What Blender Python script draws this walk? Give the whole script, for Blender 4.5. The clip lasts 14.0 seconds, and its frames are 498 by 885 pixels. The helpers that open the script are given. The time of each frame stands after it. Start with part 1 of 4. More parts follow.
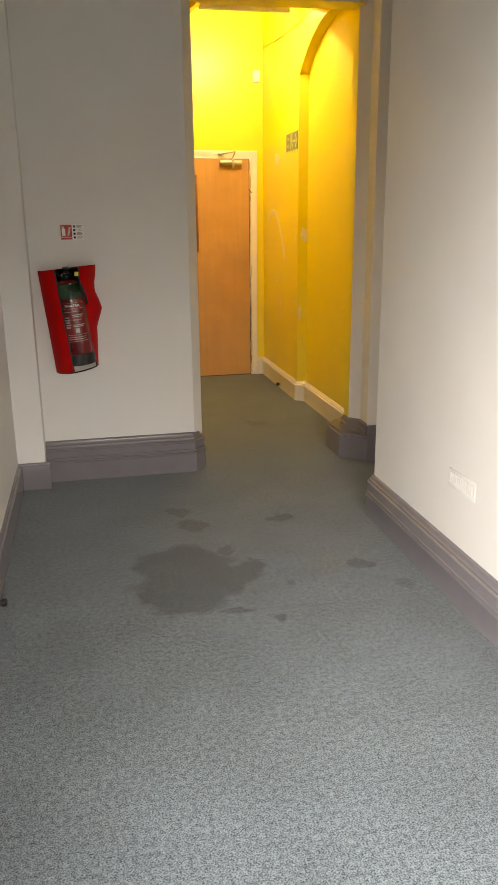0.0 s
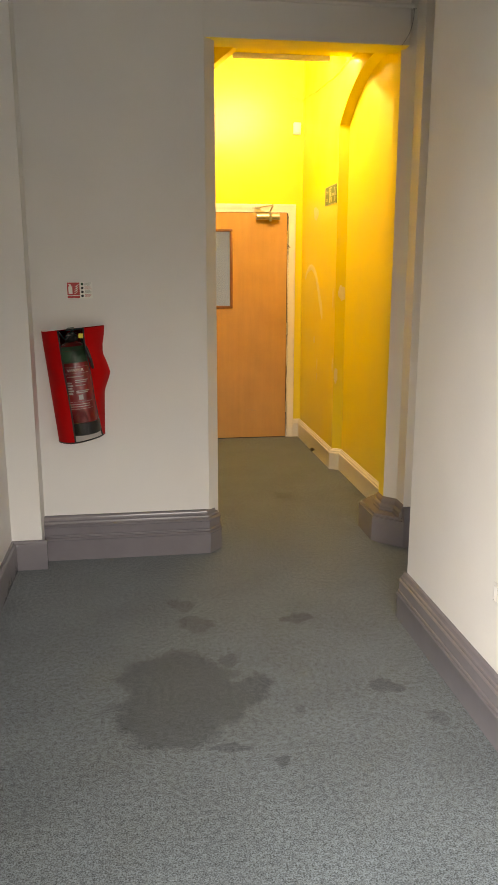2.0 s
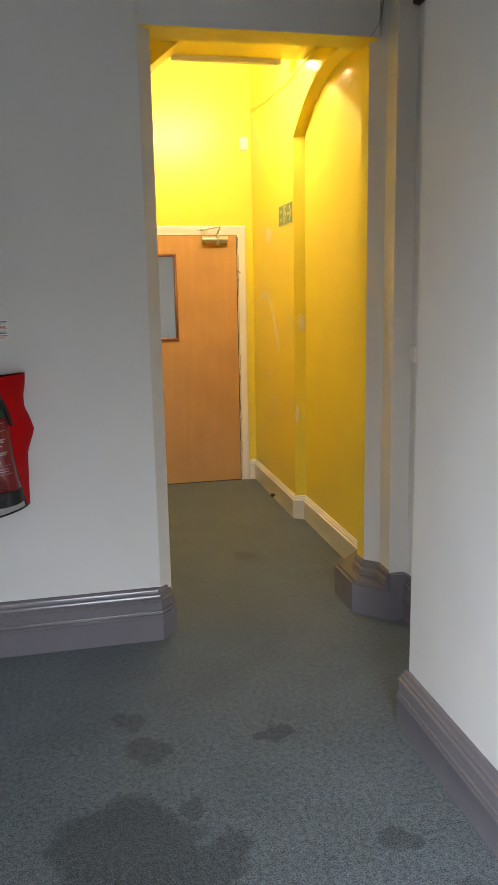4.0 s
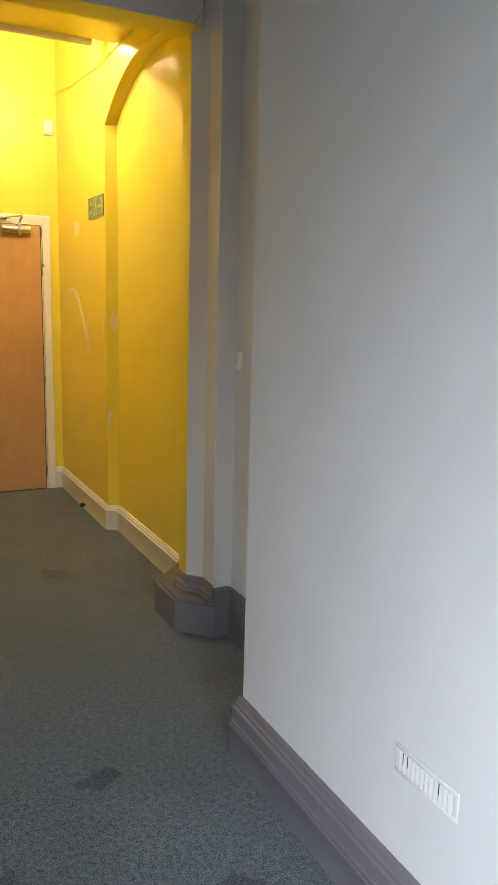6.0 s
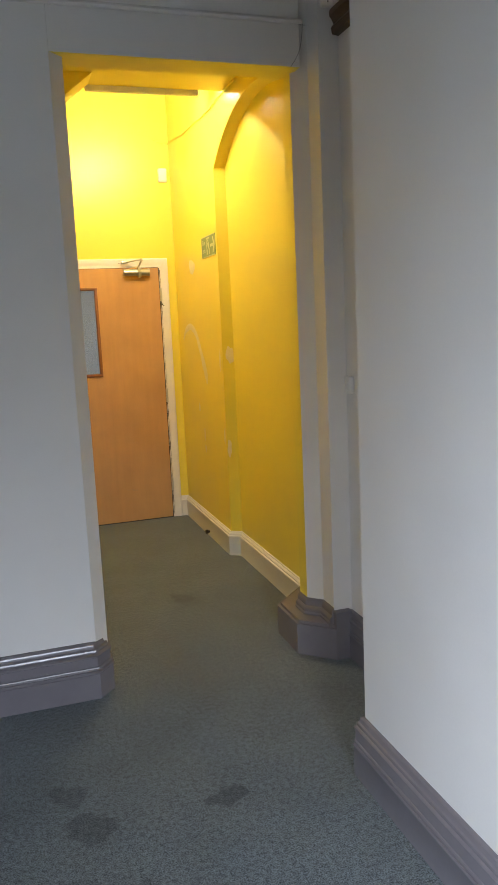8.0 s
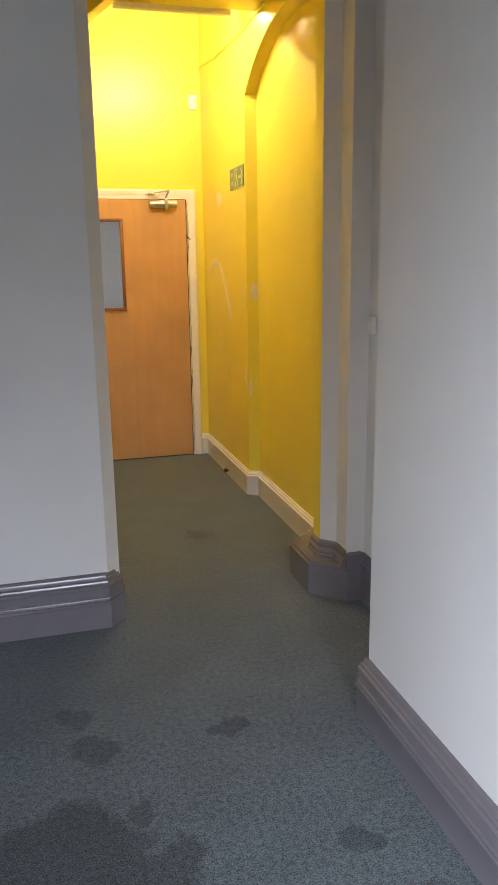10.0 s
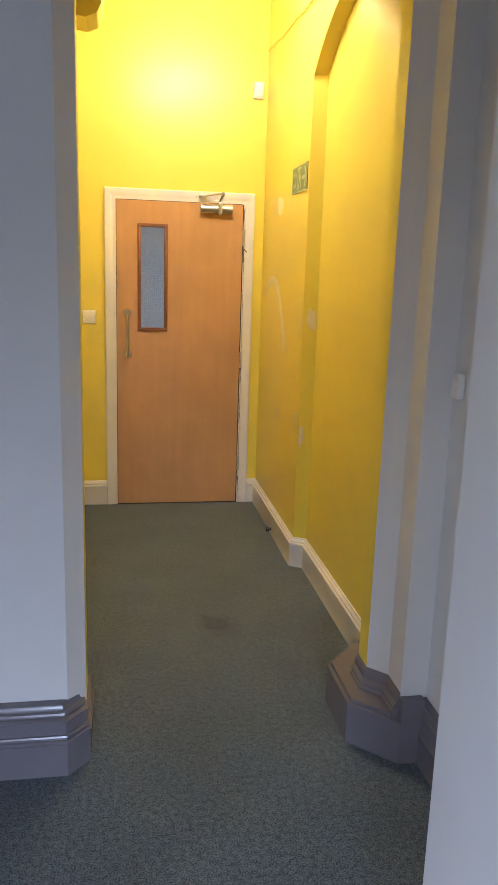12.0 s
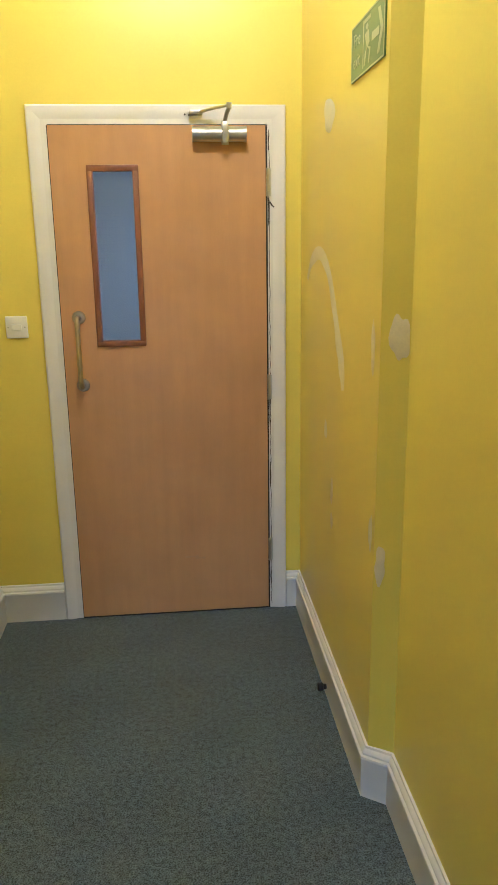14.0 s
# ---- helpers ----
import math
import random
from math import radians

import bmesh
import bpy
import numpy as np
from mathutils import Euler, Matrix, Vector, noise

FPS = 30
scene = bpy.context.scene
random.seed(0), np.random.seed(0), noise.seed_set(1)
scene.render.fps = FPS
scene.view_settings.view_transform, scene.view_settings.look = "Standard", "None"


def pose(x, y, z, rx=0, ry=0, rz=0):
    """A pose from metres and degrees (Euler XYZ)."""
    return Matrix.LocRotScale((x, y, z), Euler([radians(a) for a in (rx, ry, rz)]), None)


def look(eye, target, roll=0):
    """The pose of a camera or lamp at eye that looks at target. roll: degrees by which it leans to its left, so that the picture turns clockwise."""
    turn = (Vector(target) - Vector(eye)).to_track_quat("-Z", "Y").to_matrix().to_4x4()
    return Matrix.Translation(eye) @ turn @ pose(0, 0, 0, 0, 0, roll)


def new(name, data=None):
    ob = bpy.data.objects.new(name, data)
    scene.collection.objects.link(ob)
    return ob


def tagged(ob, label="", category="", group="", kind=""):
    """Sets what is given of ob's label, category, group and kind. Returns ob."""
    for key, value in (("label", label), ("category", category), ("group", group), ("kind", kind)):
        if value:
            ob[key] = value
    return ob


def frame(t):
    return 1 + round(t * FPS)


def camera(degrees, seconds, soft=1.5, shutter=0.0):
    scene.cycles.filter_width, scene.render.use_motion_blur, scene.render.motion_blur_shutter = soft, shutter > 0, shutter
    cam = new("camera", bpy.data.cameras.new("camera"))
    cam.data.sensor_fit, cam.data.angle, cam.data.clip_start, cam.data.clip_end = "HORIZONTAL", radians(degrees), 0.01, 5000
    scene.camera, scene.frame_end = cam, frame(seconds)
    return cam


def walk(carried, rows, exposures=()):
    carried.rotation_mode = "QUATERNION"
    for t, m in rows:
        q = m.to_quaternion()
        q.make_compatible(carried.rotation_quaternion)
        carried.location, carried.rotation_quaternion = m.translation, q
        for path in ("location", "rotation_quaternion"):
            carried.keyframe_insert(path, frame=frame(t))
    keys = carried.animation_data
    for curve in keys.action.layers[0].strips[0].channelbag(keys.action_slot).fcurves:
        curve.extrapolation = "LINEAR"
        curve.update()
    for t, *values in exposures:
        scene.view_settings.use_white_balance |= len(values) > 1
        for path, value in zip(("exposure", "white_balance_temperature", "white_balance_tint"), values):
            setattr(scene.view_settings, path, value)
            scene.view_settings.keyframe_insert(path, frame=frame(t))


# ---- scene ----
cam = camera(36.5, 14.0)
DAY_W, DAY_TILT, DAY_SPREAD, BACK_W, TUBE_W = 84.0, 45.0, 92.0, 5.0, 325.0
SIDE_W, SIDE_TILT, SIDE_SPREAD, SIDE_Y, SIDE_YAW = 34.0, 22.0, 102.0, 0.9, 16.0
BULK_Z, CABLE_Z0, CABLE_Z1 = 2.87, 2.90, 2.855
# seconds, stops, kelvin, tint
EXPOSURES = [(0.0, 0.45, 9800, 24), (2.2, 0.58, 9700, 24), (4.5, 0.3, 6900, 20), (6.0, 0.2, 7000, 20), (6.5, 0.25, 8000, 23), (7.0, 0.25, 7100, 20), (8.0, 0.3, 6800, 20), (10.5, 0.3, 6900, 24), (11.0, 0.4, 6500, 22), (12.0, 0.3, 5900, 26), (12.5, 0.2, 5400, 29), (13.0, 0.15, 5050, 28), (13.5, 0.12, 4850, 22), (14.0, 0.1, 4700, 18)]
PATH = [
    (0, (0.097, 0.216, 1.449), (0.493, 2.094, 0.885), -0.6),
    (0.5, (0.169, 0.332, 1.473), (0.556, 2.229, 0.972), -0.1),
    (1, (0.214, 0.447, 1.471), (0.589, 2.359, 1.021), 0.0),
    (1.5, (0.28, 0.554, 1.484), (0.58, 2.481, 1.037), -0.3),
    (2, (0.343, 0.662, 1.488), (0.617, 2.593, 1.047), 0.0),
    (4.5, (0.405, 1.422, 1.531), (0.912, 3.32, 1.157), -1.0),
    (5, (0.38, 1.454, 1.539), (1.0, 3.317, 1.158), -0.1),
    (5.5, (0.374, 1.49, 1.542), (1.075, 3.323, 1.152), 0.4),
    (6, (0.393, 1.561, 1.523), (1.296, 3.304, 1.141), 1.5),
    (6.5, (0.422, 1.61, 1.493), (1.283, 3.358, 1.039), 0.6),
    (7, (0.384, 1.551, 1.546), (1.01, 3.395, 1.089), 0.6),
    (7.5, (0.396, 1.498, 1.541), (0.936, 3.392, 1.192), -2.2),
    (8, (0.401, 1.473, 1.539), (1.008, 3.353, 1.224), -2.6),
    (10.5, (0.46, 1.511, 1.512), (0.917, 3.399, 1.036), 0.3),
    (11, (0.483, 1.702, 1.523), (0.755, 3.64, 1.109), 1.1),
    (11.5, (0.647, 2.004, 1.547), (1.003, 3.934, 1.157), 1.6),
    (12, (0.853, 2.375, 1.551), (1.185, 4.299, 1.117), 1.8),
    (12.5, (0.948, 2.861, 1.551), (1.28, 4.78, 1.095), 1.1),
    (13, (1.063, 3.361, 1.534), (1.379, 5.274, 1.043), -0.5),
    (13.5, (1.160, 3.877, 1.552), (1.426, 5.787, 1.023), -0.2),
    (14, (1.266, 4.354, 1.571), (1.448, 6.277, 1.053), -0.8),
]
walk(cam, [(t, look(eye, target, roll)) for t, eye, target, roll in PATH], EXPOSURES)

# ---- world and lamps ----
world = bpy.data.worlds.new("world")
scene.world = world
world.use_nodes = True
wn = world.node_tree.nodes
sky = wn.new("ShaderNodeTexSky")
sky.sky_type, sky.sun_disc = "NISHITA", False
sky.sun_elevation, sky.sun_rotation = radians(35), radians(200)
world.node_tree.links.new(sky.outputs[0], wn["Background"].inputs[0])
wn["Background"].inputs[1].default_value = 0.10

# daylight standing in the glazed entrance behind the start of the walk
day = bpy.data.lights.new("entrance_daylight", "AREA")
day.shape, day.size, day.size_y, day.energy, day.color = "RECTANGLE", 1.15, 1.75, DAY_W, (0.67, 0.84, 1.0)
day.spread = radians(DAY_SPREAD)
day_ob = new("entrance_daylight", day)
day_ob.matrix_world = pose(0.55, -1.33, 1.12, 90 - DAY_TILT, 0, 0)
# fill lamp added beside the start of the walk to brighten the east wall
side = bpy.data.lights.new("side_fill_daylight", "AREA")
side.shape, side.size, side.size_y, side.energy, side.color = "RECTANGLE", 1.0, 1.6, SIDE_W, (0.67, 0.84, 1.0)
side.spread = radians(SIDE_SPREAD)
side_ob = new("side_fill_daylight", side)
side_ob.matrix_world = pose(-0.45, SIDE_Y, 1.2, 0, 0, -90 + SIDE_YAW) @ pose(0, 0, 0, 90 - SIDE_TILT, 0, 0)
# fill lamp added past the far door to brighten its glass
back = bpy.data.lights.new("back_fill_light", "AREA")
back.shape, back.size, back.size_y, back.energy, back.color = "RECTANGLE", 0.7, 1.0, BACK_W, (0.75, 0.87, 1.0)
back_ob = new("back_fill_light", back)
back_ob.matrix_world = pose(2.06, 8.4, 1.5, 90, 0, 90)


# ---- materials ----
def material(name, base, rough=0.5, metal=0.0, var=0.06, scale=6.0, grain=120.0, bump=0.05, stretch=(1, 1, 1), coat=0.0, rough_var=0.04, dist=0.0008):
    """A painted or solid surface: colour drifting at two scales, uneven gloss, and fine relief."""
    m = bpy.data.materials.new(name)
    m.use_nodes = True
    n, l = m.node_tree.nodes, m.node_tree.links
    b = n["Principled BSDF"]
    geo = n.new("ShaderNodeNewGeometry")
    mp = n.new("ShaderNodeMapping")
    mp.inputs["Scale"].default_value = stretch
    l.new(geo.outputs["Position"], mp.inputs[0])
    big, fine = n.new("ShaderNodeTexNoise"), n.new("ShaderNodeTexNoise")
    big.inputs["Scale"].default_value, big.inputs["Detail"].default_value = scale, 5
    fine.inputs["Scale"].default_value, fine.inputs["Detail"].default_value = grain, 3
    l.new(mp.outputs[0], big.inputs["Vector"])
    l.new(mp.outputs[0], fine.inputs["Vector"])
    add = n.new("ShaderNodeMath")
    add.operation = "MULTIPLY_ADD"
    add.inputs[1].default_value = 0.4
    l.new(fine.outputs[0], add.inputs[0])
    l.new(big.outputs[0], add.inputs[2])
    ramp = n.new("ShaderNodeMapRange")
    ramp.inputs["From Min"].default_value, ramp.inputs["From Max"].default_value = 0.35, 1.05
    ramp.inputs["To Min"].default_value, ramp.inputs["To Max"].default_value = 1 - var, 1 + var
    l.new(add.outputs[0], ramp.inputs[0])
    mul = n.new("ShaderNodeVectorMath")
    mul.operation = "SCALE"
    mul.inputs[0].default_value = base
    l.new(ramp.outputs[0], mul.inputs["Scale"])
    l.new(mul.outputs[0], b.inputs["Base Color"])
    rr = n.new("ShaderNodeMapRange")
    rr.inputs["From Min"].default_value, rr.inputs["From Max"].default_value = 0.3, 0.7
    rr.inputs["To Min"].default_value, rr.inputs["To Max"].default_value = max(0.03, rough - rough_var), min(1, rough + rough_var)
    l.new(big.outputs[0], rr.inputs[0])
    l.new(rr.outputs[0], b.inputs["Roughness"])
    b.inputs["Metallic"].default_value, b.inputs["Coat Weight"].default_value = metal, coat
    if bump:
        bp = n.new("ShaderNodeBump")
        bp.inputs["Strength"].default_value, bp.inputs["Distance"].default_value = bump, dist
        l.new(fine.outputs[0], bp.inputs["Height"])
        l.new(bp.outputs[0], b.inputs["Normal"])
    return m


WHITE = material("white_wall_paint", (0.74, 0.72, 0.69), 0.55, var=0.04, scale=3, grain=160, bump=0.12)
YELLOW = material("yellow_wall_paint", (0.83, 0.68, 0.08), 0.36, var=0.05, scale=3, grain=160, bump=0.12)
GREY = material("grey_gloss_paint", (0.190, 0.174, 0.188), 0.19, var=0.06, scale=8, grain=45, bump=0.2, rough_var=0.04)
CREAM = material("white_gloss_paint", (0.80, 0.77, 0.72), 0.3, var=0.05, scale=10, grain=140, bump=0.0, rough_var=0.02)
CEIL = material("ceiling_paint", (0.78, 0.76, 0.72), 0.7, var=0.04, scale=3, grain=150)
PLASTIC = material("white_plastic", (0.82, 0.80, 0.76), 0.35, var=0.02, bump=0.0)
STEEL = material("brushed_steel", (0.55, 0.54, 0.50), 0.32, 1.0, var=0.1, scale=20, grain=400, bump=0.05)
BRASS = material("satin_brass_steel", (0.46, 0.40, 0.28), 0.40, 1.0, var=0.12, scale=30, bump=0.03)
FRAMEWOOD = material("dark_hardwood_bead", (0.22, 0.085, 0.035), 0.4, var=0.25, scale=8, grain=60, stretch=(6, 6, 1), bump=0.1)
RAILWOOD = material("dark_bare_timber", (0.075, 0.045, 0.025), 0.55, var=0.4, scale=6, grain=60, stretch=(8, 1, 8), bump=0.3)
BLACK = material("black_rubber", (0.012, 0.012, 0.012), 0.5, var=0.2, bump=0.05)
FILLER = material("wall_filler", (0.82, 0.76, 0.50), 0.75, var=0.06, scale=25, grain=200, bump=0.25)
FILLER_THIN = material("rubbed_thin_filler", (0.84, 0.74, 0.45), 0.7, var=0.1, scale=25, grain=200, bump=0.2)
RED_VINYL = material("red_vinyl", (0.58, 0.001, 0.002), 0.7, var=0.12, scale=12, grain=300, bump=0.15)
RED_VINYL.node_tree.nodes["Principled BSDF"].inputs["Specular IOR Level"].default_value = 0.2
RED_PAINT = material("red_enamel", (0.22, 0.010, 0.012), 0.20, var=0.08, bump=0.02, coat=0.4)
GREEN_BAND = material("green_label", (0.008, 0.055, 0.022), 0.45, var=0.08, bump=0.0)
YELLOW_TAG = material("yellow_tag", (0.75, 0.55, 0.03), 0.4, var=0.05, bump=0.0)
SIGN_RED = material("sign_red", (0.50, 0.03, 0.03), 0.35, var=0.04, bump=0.0)
SIGN_WHITE = material("sign_white", (0.80, 0.79, 0.74), 0.35, var=0.03, bump=0.0)
SIGN_GREEN = material("sign_green", (0.12, 0.21, 0.085), 0.32, var=0.05, bump=0.0)
SIGN_PALE = material("sign_pale_print", (0.46, 0.50, 0.33), 0.4, var=0.05, bump=0.0)
LABEL = material("label_print", (0.40, 0.33, 0.31), 0.5, var=0.1, bump=0.0)
WIRE = material("dull_wire", (0.36, 0.39, 0.42), 0.6, var=0.05, bump=0.0)
SCUFF = material("rubbed_varnish", (0.50, 0.30, 0.14), 0.5, var=0.1, bump=0.0)
CRACK = material("crack_shadow", (0.09, 0.075, 0.06), 0.9, var=0.3, bump=0.0)
DARKSLOT = material("slot_shade", (0.03, 0.028, 0.025), 0.95, var=0.3, bump=0.0)
OUTSIDE = material("paving_outside", (0.30, 0.30, 0.29), 0.9, var=0.2, scale=2, bump=0.2)


def wood_material():
    """Plain-sliced beech veneer: long faint figure, orange-brown varnish."""
    m = material("beech_veneer", (0.53, 0.295, 0.118), 0.36, var=0.07, scale=4, grain=70, stretch=(7, 7, 0.55), bump=0.05, rough_var=0.06)
    n, l = m.node_tree.nodes, m.node_tree.links
    b = n["Principled BSDF"]
    old = b.inputs["Base Color"].links[0].from_socket
    geo = n.new("ShaderNodeNewGeometry")
    cloud = n.new("ShaderNodeTexNoise")
    cloud.inputs["Scale"].default_value, cloud.inputs["Detail"].default_value = 4.0, 4
    l.new(geo.outputs["Position"], cloud.inputs["Vector"])
    r = n.new("ShaderNodeMapRange")
    r.inputs["From Min"].default_value, r.inputs["From Max"].default_value = 0.3, 0.7
    r.inputs["To Min"].default_value, r.inputs["To Max"].default_value = 0.92, 1.08
    l.new(cloud.outputs[0], r.inputs[0])
    s = n.new("ShaderNodeVectorMath")
    s.operation = "SCALE"
    l.new(old, s.inputs[0])
    l.new(r.outputs[0], s.inputs["Scale"])
    l.new(s.outputs[0], b.inputs["Base Color"])
    return m


WOOD = wood_material()


def carpet_material():
    """Blue-grey cut-pile carpet: heathered tufts, traffic wear, one large dried stain and small spots."""
    m = bpy.data.materials.new("carpet")
    m.use_nodes = True
    n, l = m.node_tree.nodes, m.node_tree.links
    b = n["Principled BSDF"]
    b.inputs["Roughness"].default_value = 0.95
    b.inputs["Specular IOR Level"].default_value = 0.15
    b.inputs["Sheen Weight"].default_value = 0.25
    b.inputs["Sheen Roughness"].default_value = 0.5
    pos = n.new("ShaderNodeNewGeometry").outputs["Position"]

    def noise_tex(scale, detail=3.0, src=pos):
        t = n.new("ShaderNodeTexNoise")
        t.inputs["Scale"].default_value, t.inputs["Detail"].default_value = scale, detail
        l.new(src, t.inputs["Vector"])
        return t

    def maths(op, a, c=None, d=None):
        t = n.new("ShaderNodeMath")
        t.operation = op
        for i, v in enumerate((a, c, d)):
            if v is None:
                continue
            if isinstance(v, (int, float)):
                t.inputs[i].default_value = v
            else:
                l.new(v, t.inputs[i])
        return t.outputs[0]

    def span(v, a, c, d, e):
        t = n.new("ShaderNodeMapRange")
        t.interpolation_type = "SMOOTHSTEP"
        for i, k in enumerate((a, c, d, e)):
            t.inputs[i + 1].default_value = k
        l.new(v, t.inputs[0])
        return t.outputs[0]

    tuft = noise_tex(215, 4).outputs[0]
    tuft2 = noise_tex(62, 4).outputs[0]
    patch = noise_tex(3.2, 4).outputs[0]
    heather = span(maths("MULTIPLY_ADD", tuft2, 0.42, tuft), 0.43, 0.99, 0.0, 1.0)
    mix = n.new("ShaderNodeMix")
    mix.data_type = "RGBA"
    mix.inputs[6].default_value, mix.inputs[7].default_value = CARPET_A, CARPET_B
    l.new(heather, mix.inputs[0])
    # stain outlines are bent by noise
    bend = noise_tex(7, 4).outputs["Color"]
    off = n.new("ShaderNodeVectorMath")
    off.operation = "MULTIPLY_ADD"
    off.inputs[1].default_value, off.inputs[2].default_value = (0.22, 0.22, 0), (-0.11, -0.11, 0)
    l.new(bend, off.inputs[0])
    bent = n.new("ShaderNodeVectorMath")
    bent.operation = "ADD"
    l.new(pos, bent.inputs[0])
    l.new(off.outputs[0], bent.inputs[1])
    total = None
    for x, y, rx, ry, dark in STAINS:
        mp = n.new("ShaderNodeMapping")
        mp.vector_type = "TEXTURE"
        mp.inputs["Location"].default_value, mp.inputs["Scale"].default_value = (x, y, 0), (rx, ry, 1)
        l.new(bent.outputs[0], mp.inputs[0])
        d = n.new("ShaderNodeVectorMath")
        d.operation = "LENGTH"
        l.new(mp.outputs[0], d.inputs[0])
        s = span(d.outputs["Value"], 0.80, 1.15, dark, 0.0)
        total = s if total is None else maths("MAXIMUM", total, s)
    streak_map = n.new("ShaderNodeMapping")
    streak_map.inputs["Scale"].default_value = (22, 7, 1)
    l.new(pos, streak_map.inputs[0])
    streak = noise_tex(3.0, 4, streak_map.outputs[0]).outputs[0]
    wear = maths("MULTIPLY", span(patch, 0.3, 0.7, 0.90, 1.08), span(streak, 0.3, 0.7, 0.96, 1.04))
    keep = maths("SUBTRACT", 1.0, maths("MULTIPLY", total, span(tuft, 0.3, 0.7, 1.15, 0.8)))
    f = maths("MULTIPLY", wear, keep)
    s = n.new("ShaderNodeVectorMath")
    s.operation = "SCALE"
    l.new(mix.outputs[2], s.inputs[0])
    l.new(f, s.inputs["Scale"])
    l.new(s.outputs[0], b.inputs["Base Color"])
    bp = n.new("ShaderNodeBump")
    bp.inputs["Strength"].default_value, bp.inputs["Distance"].default_value = 0.25, 0.003
    l.new(maths("MULTIPLY_ADD", tuft2, 0.5, tuft), bp.inputs["Height"])
    l.new(bp.outputs[0], b.inputs["Normal"])
    return m


CARPET_A, CARPET_B = (0.013, 0.019, 0.022, 1), (0.160, 0.203, 0.228, 1)
# x, y, half widths, darkness
STAINS = (
    (0.40, 3.02, 0.20, 0.20, 0.50), (0.54, 3.12, 0.16, 0.20, 0.50), (0.66, 3.13, 0.11, 0.09, 0.50), (0.42, 3.25, 0.19, 0.2, 0.50), (0.66, 3.36, 0.05, 0.07, 0.36),
    (0.54, 3.69, 0.065, 0.065, 0.36), (0.48, 3.86, 0.05, 0.06, 0.32), (0.97, 3.69, 0.045, 0.04, 0.45), (1.21, 3.09, 0.05, 0.05, 0.42),
    (1.31, 2.87, 0.04, 0.06, 0.30), (0.57, 2.80, 0.07, 0.035, 0.38), (0.75, 2.69, 0.035, 0.03, 0.45), (0.84, 2.98, 0.03, 0.03, 0.30),
    (1.27, 5.52, 0.055, 0.08, 0.42), (1.30, 5.50, 0.10, 0.13, 0.18), (0.55, 6.47, 0.045, 0.06, 0.50), (1.72, 5.62, 0.03, 0.04, -0.25),
)
CARPET = carpet_material()


def glass_material(name, tint, rough, alpha=1.0):
    m = bpy.data.materials.new(name)
    m.use_nodes = True
    b = m.node_tree.nodes["Principled BSDF"]
    b.inputs["Base Color"].default_value = (*tint, 1)
    b.inputs["Roughness"].default_value, b.inputs["IOR"].default_value = rough, 1.46
    b.inputs["Transmission Weight"].default_value = alpha
    return m


WIRED = glass_material("wired_glass", (0.82, 0.88, 0.90), 0.22)
CLEAR = glass_material("clear_vinyl", (0.52, 0.49, 0.47), 0.08)
CLEAR.node_tree.nodes["Principled BSDF"].inputs["IOR"].default_value = 1.12
TUBE = bpy.data.materials.new("fluorescent_tube")
TUBE.use_nodes = True
tb = TUBE.node_tree.nodes["Principled BSDF"]
tb.inputs["Emission Color"].default_value = (1.0, 0.885, 0.645, 1)
tb.inputs["Emission Strength"].default_value = TUBE_W


# ---- building helpers ----
def link_mesh(name, bm, mats, parent=None, smooth=None):
    bmesh.ops.recalc_face_normals(bm, faces=bm.faces)
    me = bpy.data.meshes.new(name)
    if smooth is not None:
        for f in bm.faces:
            f.smooth = True
        for e in bm.edges:
            e.smooth = len(e.link_faces) == 2 and e.calc_face_angle(0) < radians(smooth)
    bm.to_mesh(me)
    bm.free()
    for m in mats if isinstance(mats, (list, tuple)) else [mats]:
        me.materials.append(m)
    ob = new(name, me)
    if parent:
        ob.parent = parent
    return ob


def part(name, bm, mat, parent, label="", smooth=None):
    ob = link_mesh(name, bm, mat, parent, smooth)
    if label:
        ob["label"] = label
    return ob


def thing(name, at, label, category, group="", kind=""):
    ob = new(name)
    ob.location = at
    return tagged(ob, label, category, group, kind)


def box(bm, x0, x1, y0, y1, z0, z1, bevel=0.0, seg=2):
    made = bmesh.ops.create_cube(bm, size=1)["verts"]
    for v in made:
        v.co = Vector(((x0 + x1) / 2 + v.co.x * (x1 - x0), (y0 + y1) / 2 + v.co.y * (y1 - y0), (z0 + z1) / 2 + v.co.z * (z1 - z0)))
    if bevel:
        edges = list({e for v in made for e in v.link_edges})
        bmesh.ops.bevel(bm, geom=edges, offset=bevel, segments=seg, affect="EDGES", profile=0.5)
    return bm


def boxed(*a, **k):
    return box(bmesh.new(), *a, **k)


def prism(bm, pts, z0, z1):
    lo = [bm.verts.new((x, y, z0)) for x, y in pts]
    hi = [bm.verts.new((x, y, z1)) for x, y in pts]
    k = len(pts)
    for i in range(k):
        bm.faces.new((lo[i], lo[(i + 1) % k], hi[(i + 1) % k], hi[i]))
    bm.faces.new(hi)
    bm.faces.new(lo[::-1])
    return bm


def rod(bm, a, b, r, seg=16, r2=None):
    a, b = Vector(a), Vector(b)
    m = Matrix.Translation((a + b) / 2) @ (b - a).to_track_quat("Z", "Y").to_matrix().to_4x4()
    bmesh.ops.create_cone(bm, cap_ends=True, segments=seg, radius1=r, radius2=r if r2 is None else r2, depth=(b - a).length, matrix=m)
    return bm


